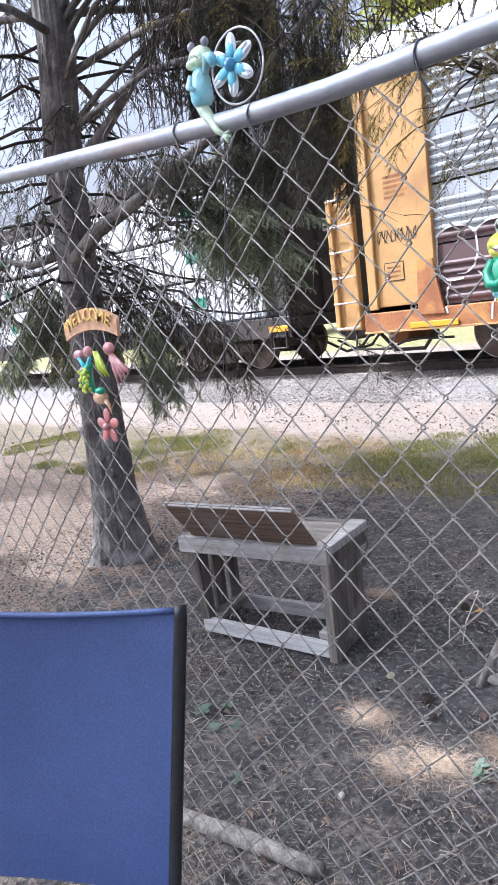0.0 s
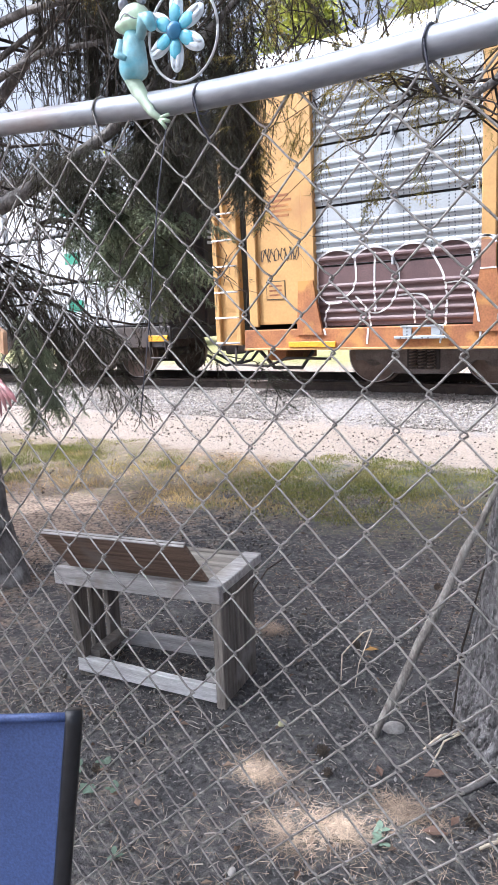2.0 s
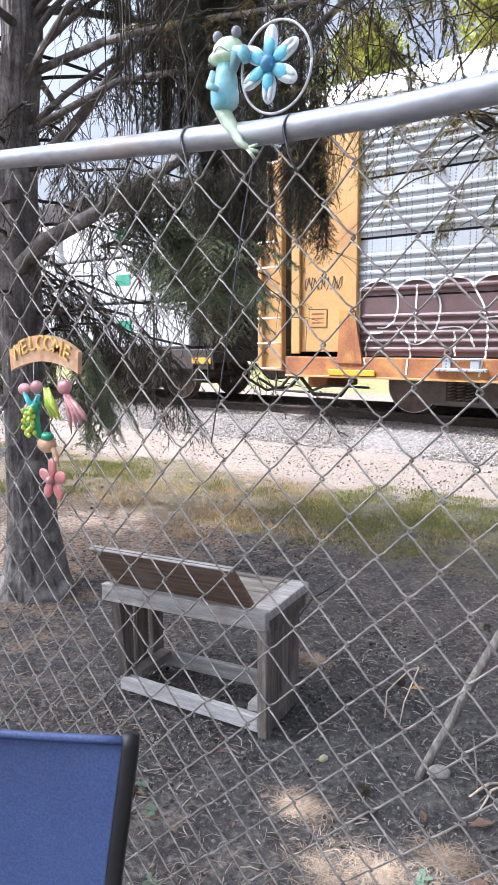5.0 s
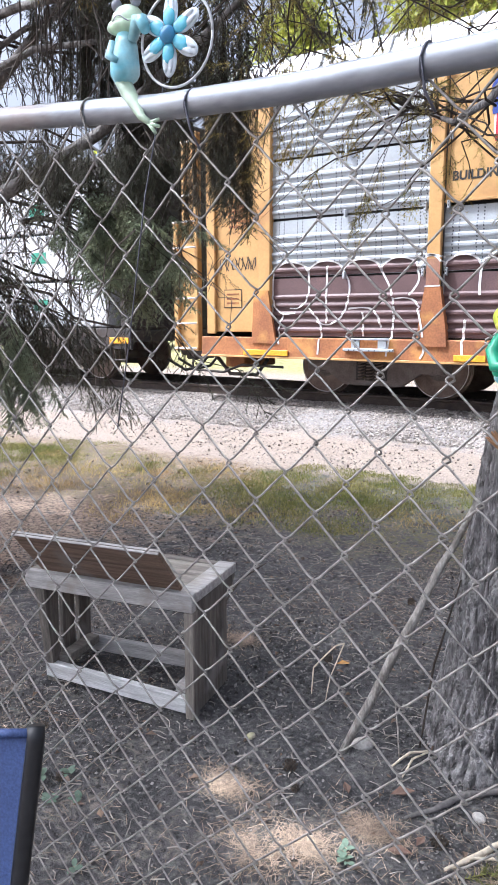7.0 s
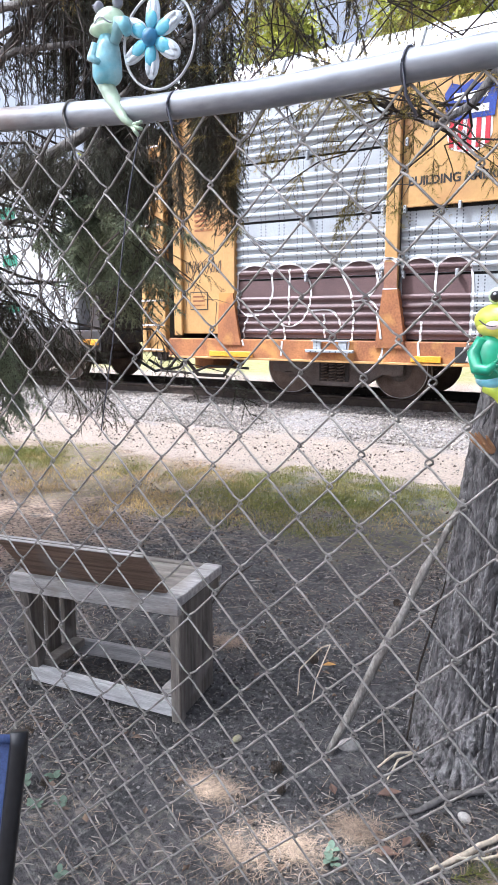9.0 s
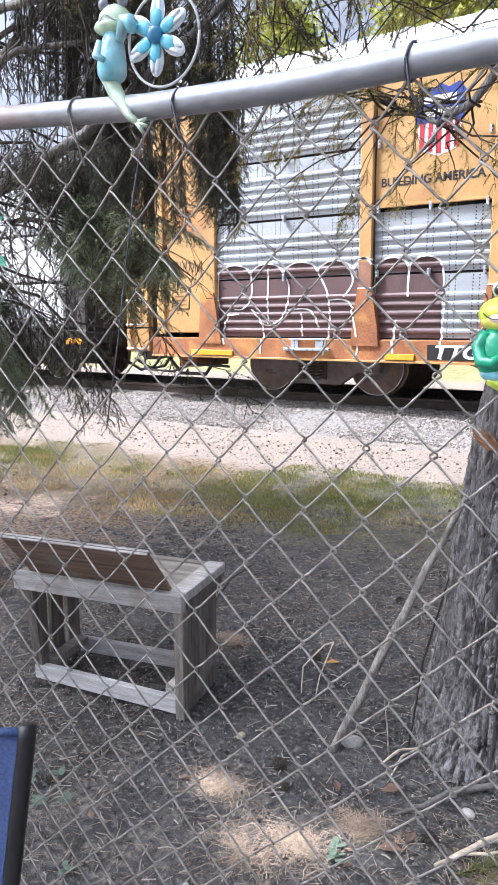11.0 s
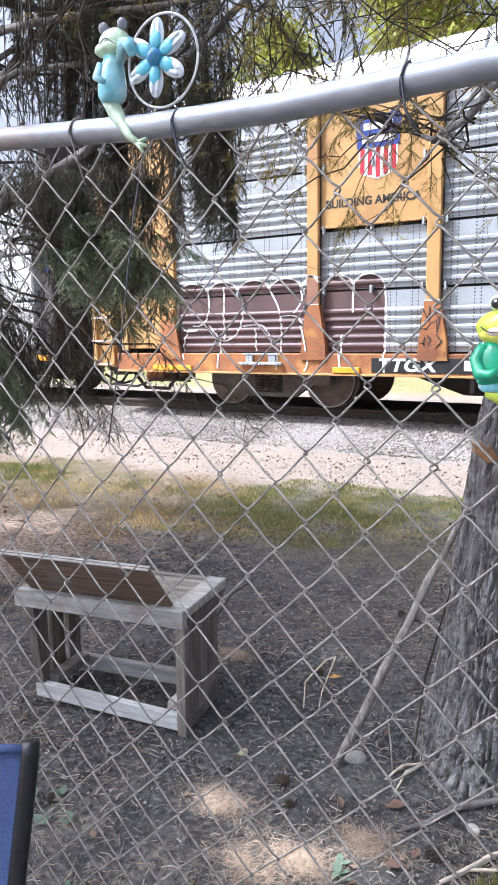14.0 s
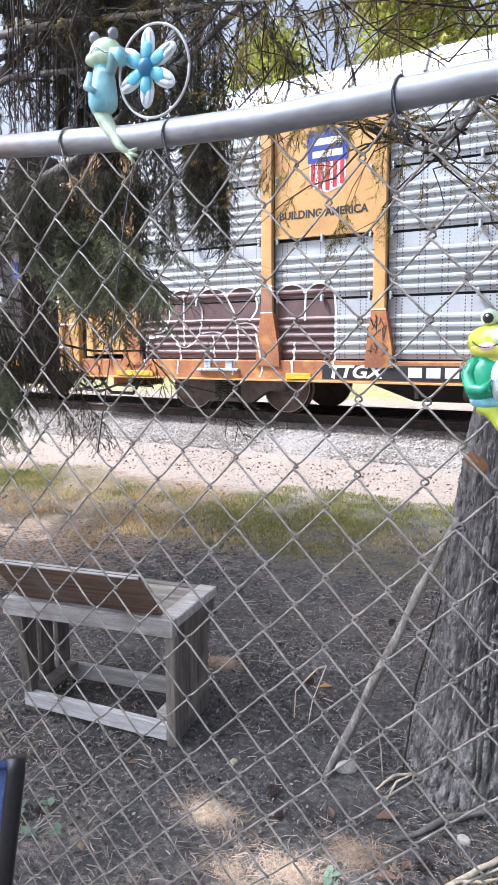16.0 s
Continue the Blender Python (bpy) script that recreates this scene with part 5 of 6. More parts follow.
# ---- sling chair ----
def make_chair():
    chair = thing("patio_chair", "blue mesh sling patio chair with a dark frame", "chair", pose(-0.46, -0.205, -0.008, 0, 0, 29))
    # local x runs to the chair's own far side, -y is the way it faces; back leans to +y
    W = 0.5
    top, low = Vector((0, 0, 1.05)), Vector((0, -0.07, 0.56))
    b = Build()
    nx, nz = 12, 16
    for i in range(nx + 1):
        for j in range(nz + 1):
            u, s = i / nx, j / nz
            p = top.lerp(low, s)
            dip = 0.022 * math.sin(math.pi * u) * (0.35 + 0.65 * math.sin(math.pi * min(1, s * 1.2 + 0.05)))
            b.v.append((-W * u - 0.055 * s * (1 - 2 * u), p.y + dip, p.z - 0.012 * math.sin(math.pi * u) * (1 - s)))
    for i in range(nx):
        for j in range(nz):
            a = i * (nz + 1) + j
            b.f.append((a, a + 1, a + nz + 2, a + nz + 1))
    o = len(b.v)
    b.v += [(x, y + 0.004, z) for x, y, z in b.v]
    b.f += [tuple(o + i for i in f[::-1]) for f in b.f[:]]
    back = part("back_sling", b, SLING, chair, "blue woven sling", smooth=True, fix=False)
    part("hem", Build().tube([(-W * u, 0.022 * 0.35 * math.sin(math.pi * u), 1.05 - 0.012 * math.sin(math.pi * u)) for u in [i / 12 for i in range(13)]], 0.006, 8), SLING, back, smooth=True)
    for x in (0.008, -W - 0.008):
        q = x - 0.055 if x > 0 else x + 0.055
        pts = [(x, 0.004, 1.058), (x, 0, 1.04), (q, -0.07, 0.56), (x, -0.16, 0.42), (x, -0.6, 0.42), (x, -0.64, 0.40), (x, -0.66, 0.0)]
        part("side_frame", Build().tube(pts, 0.0115, 10), DARKFRAME, chair, smooth=True)
        part("rear_leg", Build().tube([(x, -0.16, 0.42), (x, 0.02, 0.0)], 0.012, 10), DARKFRAME, chair, smooth=True)
    part("seat_sling", Build().box(-W, 0, -0.6, -0.13, 0.405, 0.415, 0.003), SLING, chair)
    for y, z in ((-0.6, 0.4), (-0.16, 0.4)):
        part("crossbar", Build().tube([(-W, y, z), (0, y, z)], 0.01, 8), DARKFRAME, chair, smooth=True)


SLING = BLUEFAB
make_chair()


# ---- painted tin ornaments ----
def glossy(name, a, b2, scale=18):
    return material(name, a, b2, scale, 0.3, 0, 0.03, 60, coat=0.4, spread=0.9)


FROG_A = glossy("pale_green_glaze", (0.45, 0.62, 0.4), (0.6, 0.7, 0.55))
FROG_BODY = glossy("turquoise_glaze", (0.08, 0.5, 0.64), (0.6, 0.77, 0.76), 34)
PETAL = glossy("white_blue_petal", (0.8, 0.82, 0.84), (0.6, 0.72, 0.8), 26)
PETAL_R = glossy("turquoise_petal_root", (0.06, 0.42, 0.6), (0.22, 0.6, 0.72), 40)
PETAL_C = glossy("deep_blue_boss", (0.05, 0.22, 0.42), (0.1, 0.32, 0.52))
GREENG = glossy("bright_green_glaze", (0.02, 0.3, 0.13), (0.04, 0.42, 0.26), 40)
LIME = glossy("lime_glaze", (0.35, 0.6, 0.05), (0.7, 0.65, 0.08))
CHIN = glossy("yellow_glaze", (0.72, 0.6, 0.08), (0.6, 0.62, 0.12), 40)
PALEPINK = glossy("pale_pink_glaze", (0.7, 0.5, 0.5), (0.75, 0.6, 0.58), 40)
TEAL = glossy("teal_glaze", (0.03, 0.42, 0.5), (0.1, 0.55, 0.6))
PINKG = glossy("faded_pink_glaze", (0.55, 0.2, 0.22), (0.66, 0.38, 0.37), 40)
ORANGEG = glossy("faded_orange_glaze", (0.6, 0.27, 0.11), (0.7, 0.5, 0.34), 45)
GOLD = glossy("yellow_letter_glaze", (0.78, 0.56, 0.2), (0.75, 0.47, 0.15), 40)
EYEM = glossy("black_bead", (0.02, 0.02, 0.02), None)
GREYB = glossy("grey_bead", (0.2, 0.2, 0.25), (0.3, 0.3, 0.35))
PALEWIRE = material("white_wire", (0.72, 0.72, 0.72), None, 30, 0.4, 0.2, 0.05)


def frog_ornament(m, label, skin, belly, shirt, arm_mat, petal, eye):
    """A tin frog that holds a wire ring with a six-petalled flower; stands on a wire stake."""
    f = thing("frog_ornament", label, "garden ornament", m, "frog ornaments on the fence")
    b = Build().ball((0.002, 0, 0.096), 0.023, 0.015, 0.0185, 20, 12)
    b.ball((-0.002, -0.004, 0.089), 0.0238, 0.013, 0.0105, 18, 10)
    head = part("head", b, skin, f, smooth=True)
    for x in (-0.013, 0.017):
        part("eye", Build().ball((x, -0.002, 0.116), 0.0068, 0.0065, 0.0075), eye, head, smooth=True)
    smile = [(-0.022 + 0.044 * k / 10, -0.0165 + 0.011 * abs(k / 5 - 1) ** 2.5, 0.094 - 0.004 * math.sin(k / 10 * math.pi * 3)) for k in range(11)]
    part("mouth", Build().tube(smile, 0.0007, 6), GREYB, head, smooth=True)
    b = Build()
    b.tube([(0.0, 0, 0.082), (-0.002, 0, 0.066), (-0.004, 0, 0.045), (-0.004, 0, 0.034), (-0.003, 0, 0.027), (-0.002, 0, 0.022)], [0.011, 0.0155, 0.0188, 0.0188, 0.0155, 0.008], 22)
    part("body", b, shirt, f, "shirt-like glazed body", smooth=True)
    part("arm", Build().tube([(-0.012, -0.012, 0.07), (-0.0155, -0.0165, 0.053), (-0.001, -0.0205, 0.045)], [0.005, 0.0058, 0.0035], 10), shirt, f, smooth=True)
    part("arm", Build().tube([(0.012, -0.004, 0.07), (0.026, -0.01, 0.09), (0.035, -0.014, 0.086), (0.043, -0.018, 0.072)], [0.006, 0.0085, 0.0085, 0.006], 10), arm_mat, f, smooth=True)
    part("leg", Build().tube([(-0.01, 0, 0.03), (0.0, 0, 0.012), (0.016, -0.004, -0.008), (0.03, -0.012, -0.024), (0.045, -0.014, -0.034)], [0.0105, 0.0105, 0.008, 0.0052, 0.0036], 10), belly, f, smooth=True)
    for k in range(3):
        a = radians(-50 + 35 * k)
        part("toe", Build().tube([(0.042, -0.014, -0.033), (0.042 + 0.018 * math.cos(a), -0.016, -0.036 + 0.014 * math.sin(a))], [0.003, 0.0022], 8), belly, f, smooth=True)
    cx, cz, R = 0.076, 0.062, 0.052
    part("ring", Build().tube([(cx + R * math.cos(a), 0, cz + 1.05 * R * math.sin(a)) for a in [2 * math.pi * k / 40 for k in range(41)]], 0.0017, 8), PALEWIRE, f, "white wire ring", smooth=True)
    fx, fz = 0.072, 0.064
    flower = part("flower_boss", Build().ball((fx, -0.012, fz), 0.0105, 0.01, 0.0105), PETAL_C, f, "blue flower boss", smooth=True)
    for k in range(6):
        a = radians(27 + 60 * k)
        r = pose(fx, -0.007, fz, 0, -math.degrees(a), 0)
        b = Build()
        b.ball((0.0275, 0, 0), 0.0195, 0.0036, 0.0105, 16, 9, r)
        b.ball((0.026, -0.003, 0.0036), 0.0165, 0.0022, 0.0036, 10, 6, r)
        b.ball((0.026, -0.003, -0.0036), 0.0165, 0.0022, 0.0036, 10, 6, r)
        part("petal", b, petal, flower, smooth=True)
        part("petal", Build().ball((0.02, -0.0036, 0), 0.0125, 0.0029, 0.0084, 12, 7, r), PETAL_R, flower, "turquoise petal root", smooth=True)
    for s0 in (-1, 1):
        part("scroll", Build().tube([(0.06 + 0.014 * s0 + 0.012 * math.cos(q * 0.5) * (1 - q / 16), 0, -0.012 + 0.012 * math.sin(q * 0.5) * s0 * (1 - q / 16)) for q in range(14)], 0.0014, 6), PALEWIRE, f, smooth=True)
    part("stake", Build().tube([(0.055, 0.0, 0.012), (0.045, 0.0, -0.03), (0.038, -0.02, -0.12), (0.0, -0.012, -0.3), (-0.025, -0.012, -0.42)], 0.0009, 6), DARKWIRE, f, "dark wire stake", smooth=True)
    return f


frog_ornament(pose(-0.443, -0.009, 1.826, 0, 0, 4), "pale turquoise tin frog with blue flower wheel on the rail", FROG_A, FROG_A, FROG_BODY, FROG_BODY, PETAL, GREYB)
def seated_frog(m):
    """A stout tin frog with one folded arm and a trailing leg."""
    f = thing("frog_ornament", "yellow and green tin frog with a folded arm on the fence", "garden ornament", m, "frog ornaments on the fence")
    head = part("head", Build().ball((0, 0, 0.111), 0.033, 0.02, 0.0215, 26, 16), LIME, f, "lime and yellow glazed head", smooth=True)
    part("chin", Build().ball((0.002, -0.003, 0.1015), 0.0305, 0.0195, 0.013, 24, 12), CHIN, head, "yellow glazed chin", smooth=True)
    part("cheek", Build().ball((0.012, -0.0075, 0.116), 0.018, 0.0135, 0.0125, 20, 12), FROG_A, head, smooth=True)
    for x, z, r in ((-0.005, 0.1405, 0.0108), (0.0215, 0.134, 0.0098)):
        e = part("eye", Build().ball((x, -0.003, z), r, r * 0.95, r, 20, 14), FROG_A, head, smooth=True)
        part("pupil", Build().ball((x + 0.0004, -0.0065, z - 0.0004), 0.0082, 0.0078, 0.0082, 18, 12), EYEM, e, smooth=True)
        # the pupil's highlight is modelled as a small white bead
        part("glint", Build().ball((x + 0.0005, -0.0138, z + 0.002), 0.0019, 0.001, 0.0019, 10, 7), WHITEP, e, smooth=True)
    smile = [(-0.027 + 0.05 * k / 12, -0.0235 + 0.0155 * abs(k / 6 - 1) ** 2.2, 0.115 - 0.011 * math.sin(k / 12 * math.pi)) for k in range(13)]
    part("mouth", Build().tube(smile, 0.0008, 8), EYEM, head, smooth=True)
    part("lips", Build().ball((-0.001, -0.0205, 0.105), 0.0105, 0.0035, 0.0056, 18, 10), PALEPINK, head, "pale pink glazed lips", smooth=True)
    part("shoulder", Build().ball((-0.002, -0.001, 0.0905), 0.0205, 0.0145, 0.0085), CHIN, f, smooth=True)
    part("body", Build().tube([(-0.003, 0, 0.094), (-0.007, 0, 0.08), (-0.008, 0, 0.062), (-0.006, 0, 0.046), (-0.003, 0, 0.036)], [0.014, 0.0215, 0.024, 0.0235, 0.017], 26), GREENG, f, "bright green glazed body", smooth=True)
    part("belly", Build().ball((0.0125, -0.009, 0.064), 0.0105, 0.0165, 0.026, 20, 14), PETAL, f, "white glazed belly", smooth=True)
    part("elbow", Build().ball((-0.028, -0.005, 0.063), 0.0085, 0.008, 0.0105), TEAL, f, "blue glazed elbow", smooth=True)
    arm = part("arm", Build().tube([(-0.017, -0.013, 0.089), (-0.025, -0.018, 0.071), (-0.017, -0.0265, 0.053), (-0.002, -0.0285, 0.052), (0.006, -0.027, 0.06)], [0.0075, 0.0088, 0.0082, 0.0068, 0.004], 14), GREENG, f, smooth=True)
    for k in range(3):
        part("finger", Build().tube([(0.002, -0.028, 0.056), (0.009, -0.0275, 0.066 - 0.009 * k)], [0.0026, 0.0016], 8), GREENG, arm, smooth=True)
    part("hip", Build().ball((-0.004, -0.003, 0.038), 0.0225, 0.0175, 0.012, 20, 12), FROG_BODY, f, "turquoise glazed hip", smooth=True)
    part("leg", Build().tube([(-0.008, -0.002, 0.034), (0.006, -0.004, 0.024), (0.016, -0.006, 0.01), (0.025, -0.008, -0.004), (0.036, -0.01, -0.014)], [0.0145, 0.0115, 0.009, 0.007, 0.004], 14), LIME, f, "lime glazed trailing leg", smooth=True)
    part("hanger", Build().tube([(0, 0.012, 0.08), (0.0, 0.03, 0.083), (0.0, 0.036, 0.076)], 0.0012, 6), DARKWIRE, f, smooth=True)
    return f


seated_frog(pose(0.0605, -0.026, 1.468, 0, 0, -6) @ Matrix.Scale(0.78, 4))


def make_chime():
    c = thing("welcome_chime", "faded painted welcome sign with hanging flowers and a lizard", "garden ornament", pose(-0.853, -0.02, 1.5))
    # arched sign board
    poly = []
    n = 14
    for k in range(n + 1):
        a = radians(58 + 64 * (1 - k / n))
        poly.append((0.185 * math.cos(a), 0.185 * math.sin(a) - 0.125))
    low = [(0.19 * math.cos(radians(60 + 60 * k / n)), 0.14 * math.sin(radians(60 + 60 * k / n)) - 0.125) for k in range(n + 1)]
    board = part("board", Build().prism(poly + low, -0.004, 0.004), ORANGEG, c, "faded orange arched board")
    for i, ch in enumerate("WELCOME"):
        a = radians(116 - 52 * i / 6)
        lettering("letter", ch, 0.036, GOLD, board, pose(0.15 * math.cos(a), -0.006, 0.15 * math.sin(a) - 0.115, 0, 90 - math.degrees(a), 0))
    for x in (-0.03, 0.04):
        part("cord", Build().tube([(x, 0, 0.02), (x * 1.2, 0, -0.04)], 0.001, 5), PALEWIRE, c)
    for x, z, rx, rz in ((-0.055, -0.035, 0.016, 0.011), (0.058, -0.027, 0.016, 0.013), (-0.02, -0.03, 0.012, 0.012), (-0.048, -0.075, 0.008, 0.016)):
        part("tulip", Build().ball((x, -0.004, z), rx, 0.01, rz), PINKG, c, "faded pink bead", smooth=True)
    for k in range(4):
        part("tail_feather", Build().tube([(0.06, -0.004, -0.035), (0.068 + 0.012 * k, -0.004, -0.07), (0.07 + 0.014 * k, -0.002, -0.105 + 0.008 * k)], [0.004, 0.005, 0.001], 7), PINKG, c, smooth=True)
    for k in range(3):
        part("leaf", Build().tube([(0.0 + 0.006 * k, -0.003, -0.03), (0.008 + 0.008 * k, -0.003, -0.06), (0.02 + 0.012 * k, -0.003, -0.085)], [0.002, 0.006, 0.001], 7), LIME, c, smooth=True)
    part("lizard", Build().tube([(-0.005, -0.012, -0.055), (-0.022, -0.014, -0.07), (-0.02, -0.014, -0.095), (-0.004, -0.013, -0.115)], [0.006, 0.012, 0.012, 0.004], 12), GREENG, c, "green glazed lizard", smooth=True)
    for a0 in ((-0.04, -0.04), (0.002, -0.042)):
        part("lizard_leg", Build().tube([(-0.02, -0.014, -0.07), (a0[0], -0.016, a0[1])], [0.006, 0.0035], 8), TEAL, c, smooth=True)
    b = Build()
    for k in range(22):
        b.ball((-0.02 + 0.012 * math.sin(k * 2.4), -0.024 + 0.003 * math.cos(k), -0.066 - 0.0022 * k), 0.005, 0.004, 0.005, 8, 6)
    part("scales", b, LIME, c, smooth=True)
    part("fruit", Build().ball((0.008, -0.008, -0.128), 0.021, 0.014, 0.015), ORANGEG, c, "faded orange bead", smooth=True)
    part("cap", Build().ball((0.016, -0.012, -0.113), 0.013, 0.01, 0.008), GREENG, c, smooth=True)
    part("tail", Build().tube([(0.02, -0.008, -0.13), (0.035, -0.008, -0.145), (0.04, -0.008, -0.165)], [0.006, 0.004, 0.001], 8), ORANGEG, c, smooth=True)
    fl = part("flower_boss", Build().ball((0.02, -0.014, -0.19), 0.008, 0.008, 0.008), PINKG, c, "faded red flower", smooth=True)
    for k in range(5):
        r = pose(0.02, -0.008, -0.19, 0, -(90 + 72 * k), 0)
        part("petal", Build().ball((0.023, 0, 0), 0.017, 0.004, 0.011, 14, 8, r), REDGL, fl, smooth=True)


REDGL = glossy("faded_red_glaze", (0.5, 0.12, 0.12), (0.58, 0.27, 0.26), 40)
make_chime()


# ---- things lying about the yard ----
def pebble(name, label, x, y, s, mat, flat=0.6, seed=0):
    b = Build().ball((0, 0, 0), s, s * 0.75, s * flat, 16, 10)
    b.v = [(a * (1 + 0.18 * noise.noise((a * 40, c * 40, seed))), c * (1 + 0.15 * noise.noise((a * 30, c * 30, seed + 4))), d) for a, c, d in b.v]
    single(name, b, mat, label, "stone", pose(x, y, s * flat * 0.6, 0, 0, seed * 37), "stones in the yard", smooth=True)


PALEROCK = material("pale_stone", (0.5, 0.47, 0.43), (0.38, 0.35, 0.32), 30, 0.8, 0, 0.2, 120)
OCHRE = material("lichen_stone", (0.45, 0.43, 0.22), (0.4, 0.35, 0.3), 40, 0.8, 0, 0.2, 120)
DARKCONE = material("pine_cone", (0.06, 0.045, 0.035), (0.1, 0.075, 0.055), 40, 0.9, 0, 0.3, 120)
YLEAF = material("fallen_leaf", (0.55, 0.3, 0.08), (0.4, 0.2, 0.06), 20, 0.7, 0, 0.1)
REDLEAF = material("red_brown_leaf", (0.2, 0.12, 0.085), (0.13, 0.08, 0.06), 20, 0.75, 0, 0.1)
DRYLEAF = material("dry_brown_leaf", (0.2, 0.135, 0.095), (0.14, 0.1, 0.075), 20, 0.8, 0, 0.1, vary=0.4, island=True)
PEBBLES = material("small_pebbles", (0.27, 0.252, 0.238), (0.15, 0.138, 0.13), 20, 0.85, 0, 0.2, 80, vary=0.55, island=True)
BALLAST = material("crushed_ballast", (0.35, 0.31, 0.28), (0.2, 0.175, 0.158), 12, 0.9, 0, 0.2, 60, vary=0.45, island=True)
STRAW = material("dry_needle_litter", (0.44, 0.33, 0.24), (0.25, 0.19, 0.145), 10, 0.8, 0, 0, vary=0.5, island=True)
BITS = material("grey_twig_bits", (0.4, 0.36, 0.32), (0.22, 0.19, 0.165), 10, 0.85, 0, 0, vary=0.5, island=True)
DRYGRASS = material("dry_straw_grass", (0.42, 0.33, 0.1), (0.4, 0.25, 0.12), 1.2, 0.75, 0, 0, 20, vary=0.4, island=True, through_light=0.2)
GRASS = material("short_grass", (0.16, 0.18, 0.042), (0.25, 0.225, 0.075), 1.6, 0.7, 0, 0, 20, vary=0.45, island=True, through_light=0.25)
CLOD = material("dark_soil_clods", (0.055, 0.05, 0.046), (0.09, 0.08, 0.074), 20, 0.95, 0, 0.2, 80, vary=0.5, island=True)
WEED = material("grey_green_weed", (0.16, 0.22, 0.16), (0.11, 0.165, 0.12), 20, 0.6, 0, 0.1, through_light=0.2)

pebble("stone", "smooth pale stone on dark soil", -0.774, 1.51, 0.043, PALEROCK, 0.55, 1)
pebble("stone", "small ochre-lichened stone on dark soil", -1.15, 1.335, 0.02, OCHRE, 0.7, 2)
pebble("stone", "small white stone chip on dark soil", -0.877, 0.638, 0.016, PALEROCK, 0.6, 3)
pebble("stone", "pale weathered rock beside the pine", -0.305, 1.353, 0.024, PALEROCK, 0.6, 4)


def scatter_mask(x, y):
    return noise.noise((x * 0.9, y * 0.9, 2.0)) + 0.4 * noise.noise((x * 3, y * 3, 6))


def yard_scatter():
    rng = random.Random(11)
    b = Build()
    oct_v = [(1, 0, 0), (0, 1, 0), (-1, 0, 0), (0, -1, 0), (0, 0, 1), (0, 0, -1)]
    oct_f = [(0, 1, 4), (1, 2, 4), (2, 3, 4), (3, 0, 4), (1, 0, 5), (2, 1, 5), (3, 2, 5), (0, 3, 5)]

    def chip(b, x, y, s, z):
        m = pose(x, y, z, rng.uniform(-40, 40), rng.uniform(-40, 40), rng.uniform(0, 360))
        k = [rng.uniform(0.6, 1.3) for _ in range(6)]
        b.add([(p[0] * s * q, p[1] * s * q * 0.8, p[2] * s * q * 0.7) for p, q in zip(oct_v, k)], oct_f, m)

    for _ in range(30000):
        x, y = rng.uniform(-5, 0.9), rng.uniform(-0.2, 5.6) ** 1.0
        if scatter_mask(x, y) < rng.uniform(-0.6, 0.5):
            continue
        chip(b, x, y, rng.choice((0.002, 0.003, 0.003, 0.004, 0.005, 0.006, 0.009)), 0.003)
    for _ in range(9000):
        x, y = rng.uniform(-2.6, 0.4), rng.uniform(0.1, 2.6)
        chip(b, x, y, rng.choice((0.0015, 0.002, 0.0025, 0.003, 0.004, 0.005, 0.008)), 0.003)
    bits = Build()
    for _ in range(2600):
        x, y, a = rng.uniform(-3.4, 0.5), rng.uniform(0.1, 3.4), rng.uniform(0, 6.28)
        ln, z = rng.uniform(0.015, 0.07), rng.uniform(0.004, 0.01)
        bend = rng.uniform(-0.3, 0.3)
        bits.tube([(x, y, z), (x + 0.5 * ln * math.cos(a), y + 0.5 * ln * math.sin(a), z + 0.004), (x + ln * math.cos(a + bend), y + ln * math.sin(a + bend), z)], rng.choice((0.0009, 0.0013, 0.002)), 4)
    single("twig_bits", bits, BITS, "small grey twig bits strewn over the soil", "litter", kind="stuff", fix=False)
    clods = Build()
    for _ in range(15000):
        x, y = rng.uniform(-4.6, 0.8), rng.uniform(0.0, 4.4)
        if scatter_mask(x + 9, y) < rng.uniform(-0.7, 0.4):
            continue
        chip(clods, x, y, rng.choice((0.004, 0.006, 0.008, 0.012)), 0.004)
    single("soil_clods", clods, CLOD, "dark crumbly soil clods over the yard", "soil", kind="stuff", fix=False)
    single("pebbles", b, PEBBLES, "small scattered pebbles and clods on the yard soil", "pebbles", kind="stuff", fix=False)
    b = Build()
    for _ in range(25000):
        x, y = rng.uniform(-13, 0.5), rng.uniform(7.7, 9.15)
        chip(b, x, y, rng.uniform(0.012, 0.028), ground_height(x, y) + 0.008)
    for _ in range(3500):
        x, y = rng.uniform(-11, 0.5), rng.uniform(5.6, 7.6)
        chip(b, x, y, rng.uniform(0.006, 0.018), ground_height(x, y) + 0.003)
    for _ in range(4500):
        x, y = rng.uniform(-13, 0.5), rng.uniform(9.3, 11.6)
        chip(b, x, y, rng.uniform(0.02, 0.036), ground_height(x, y) + 0.005)
    single("ballast_stones", b, BALLAST, "grey crushed ballast stones along the track", "ballast", kind="stuff", fix=False)
    b = Build()
    for _ in range(800):
        x, y = rng.uniform(-10, 0.3), rng.uniform(5.5, 7.9) if rng.random() < 0.7 else rng.uniform(3.2, 5.6)
        chip(b, x, y, rng.uniform(0.008, 0.024), ground_height(x, y) + 0.006)
    single("lane_debris", b, DARKCONE, "dark cones and clods strewn on the gravel lane", "debris", kind="stuff", fix=False)
    # needle litter; extra pale heaps on the sun flecks make these look brighter
    tris = []
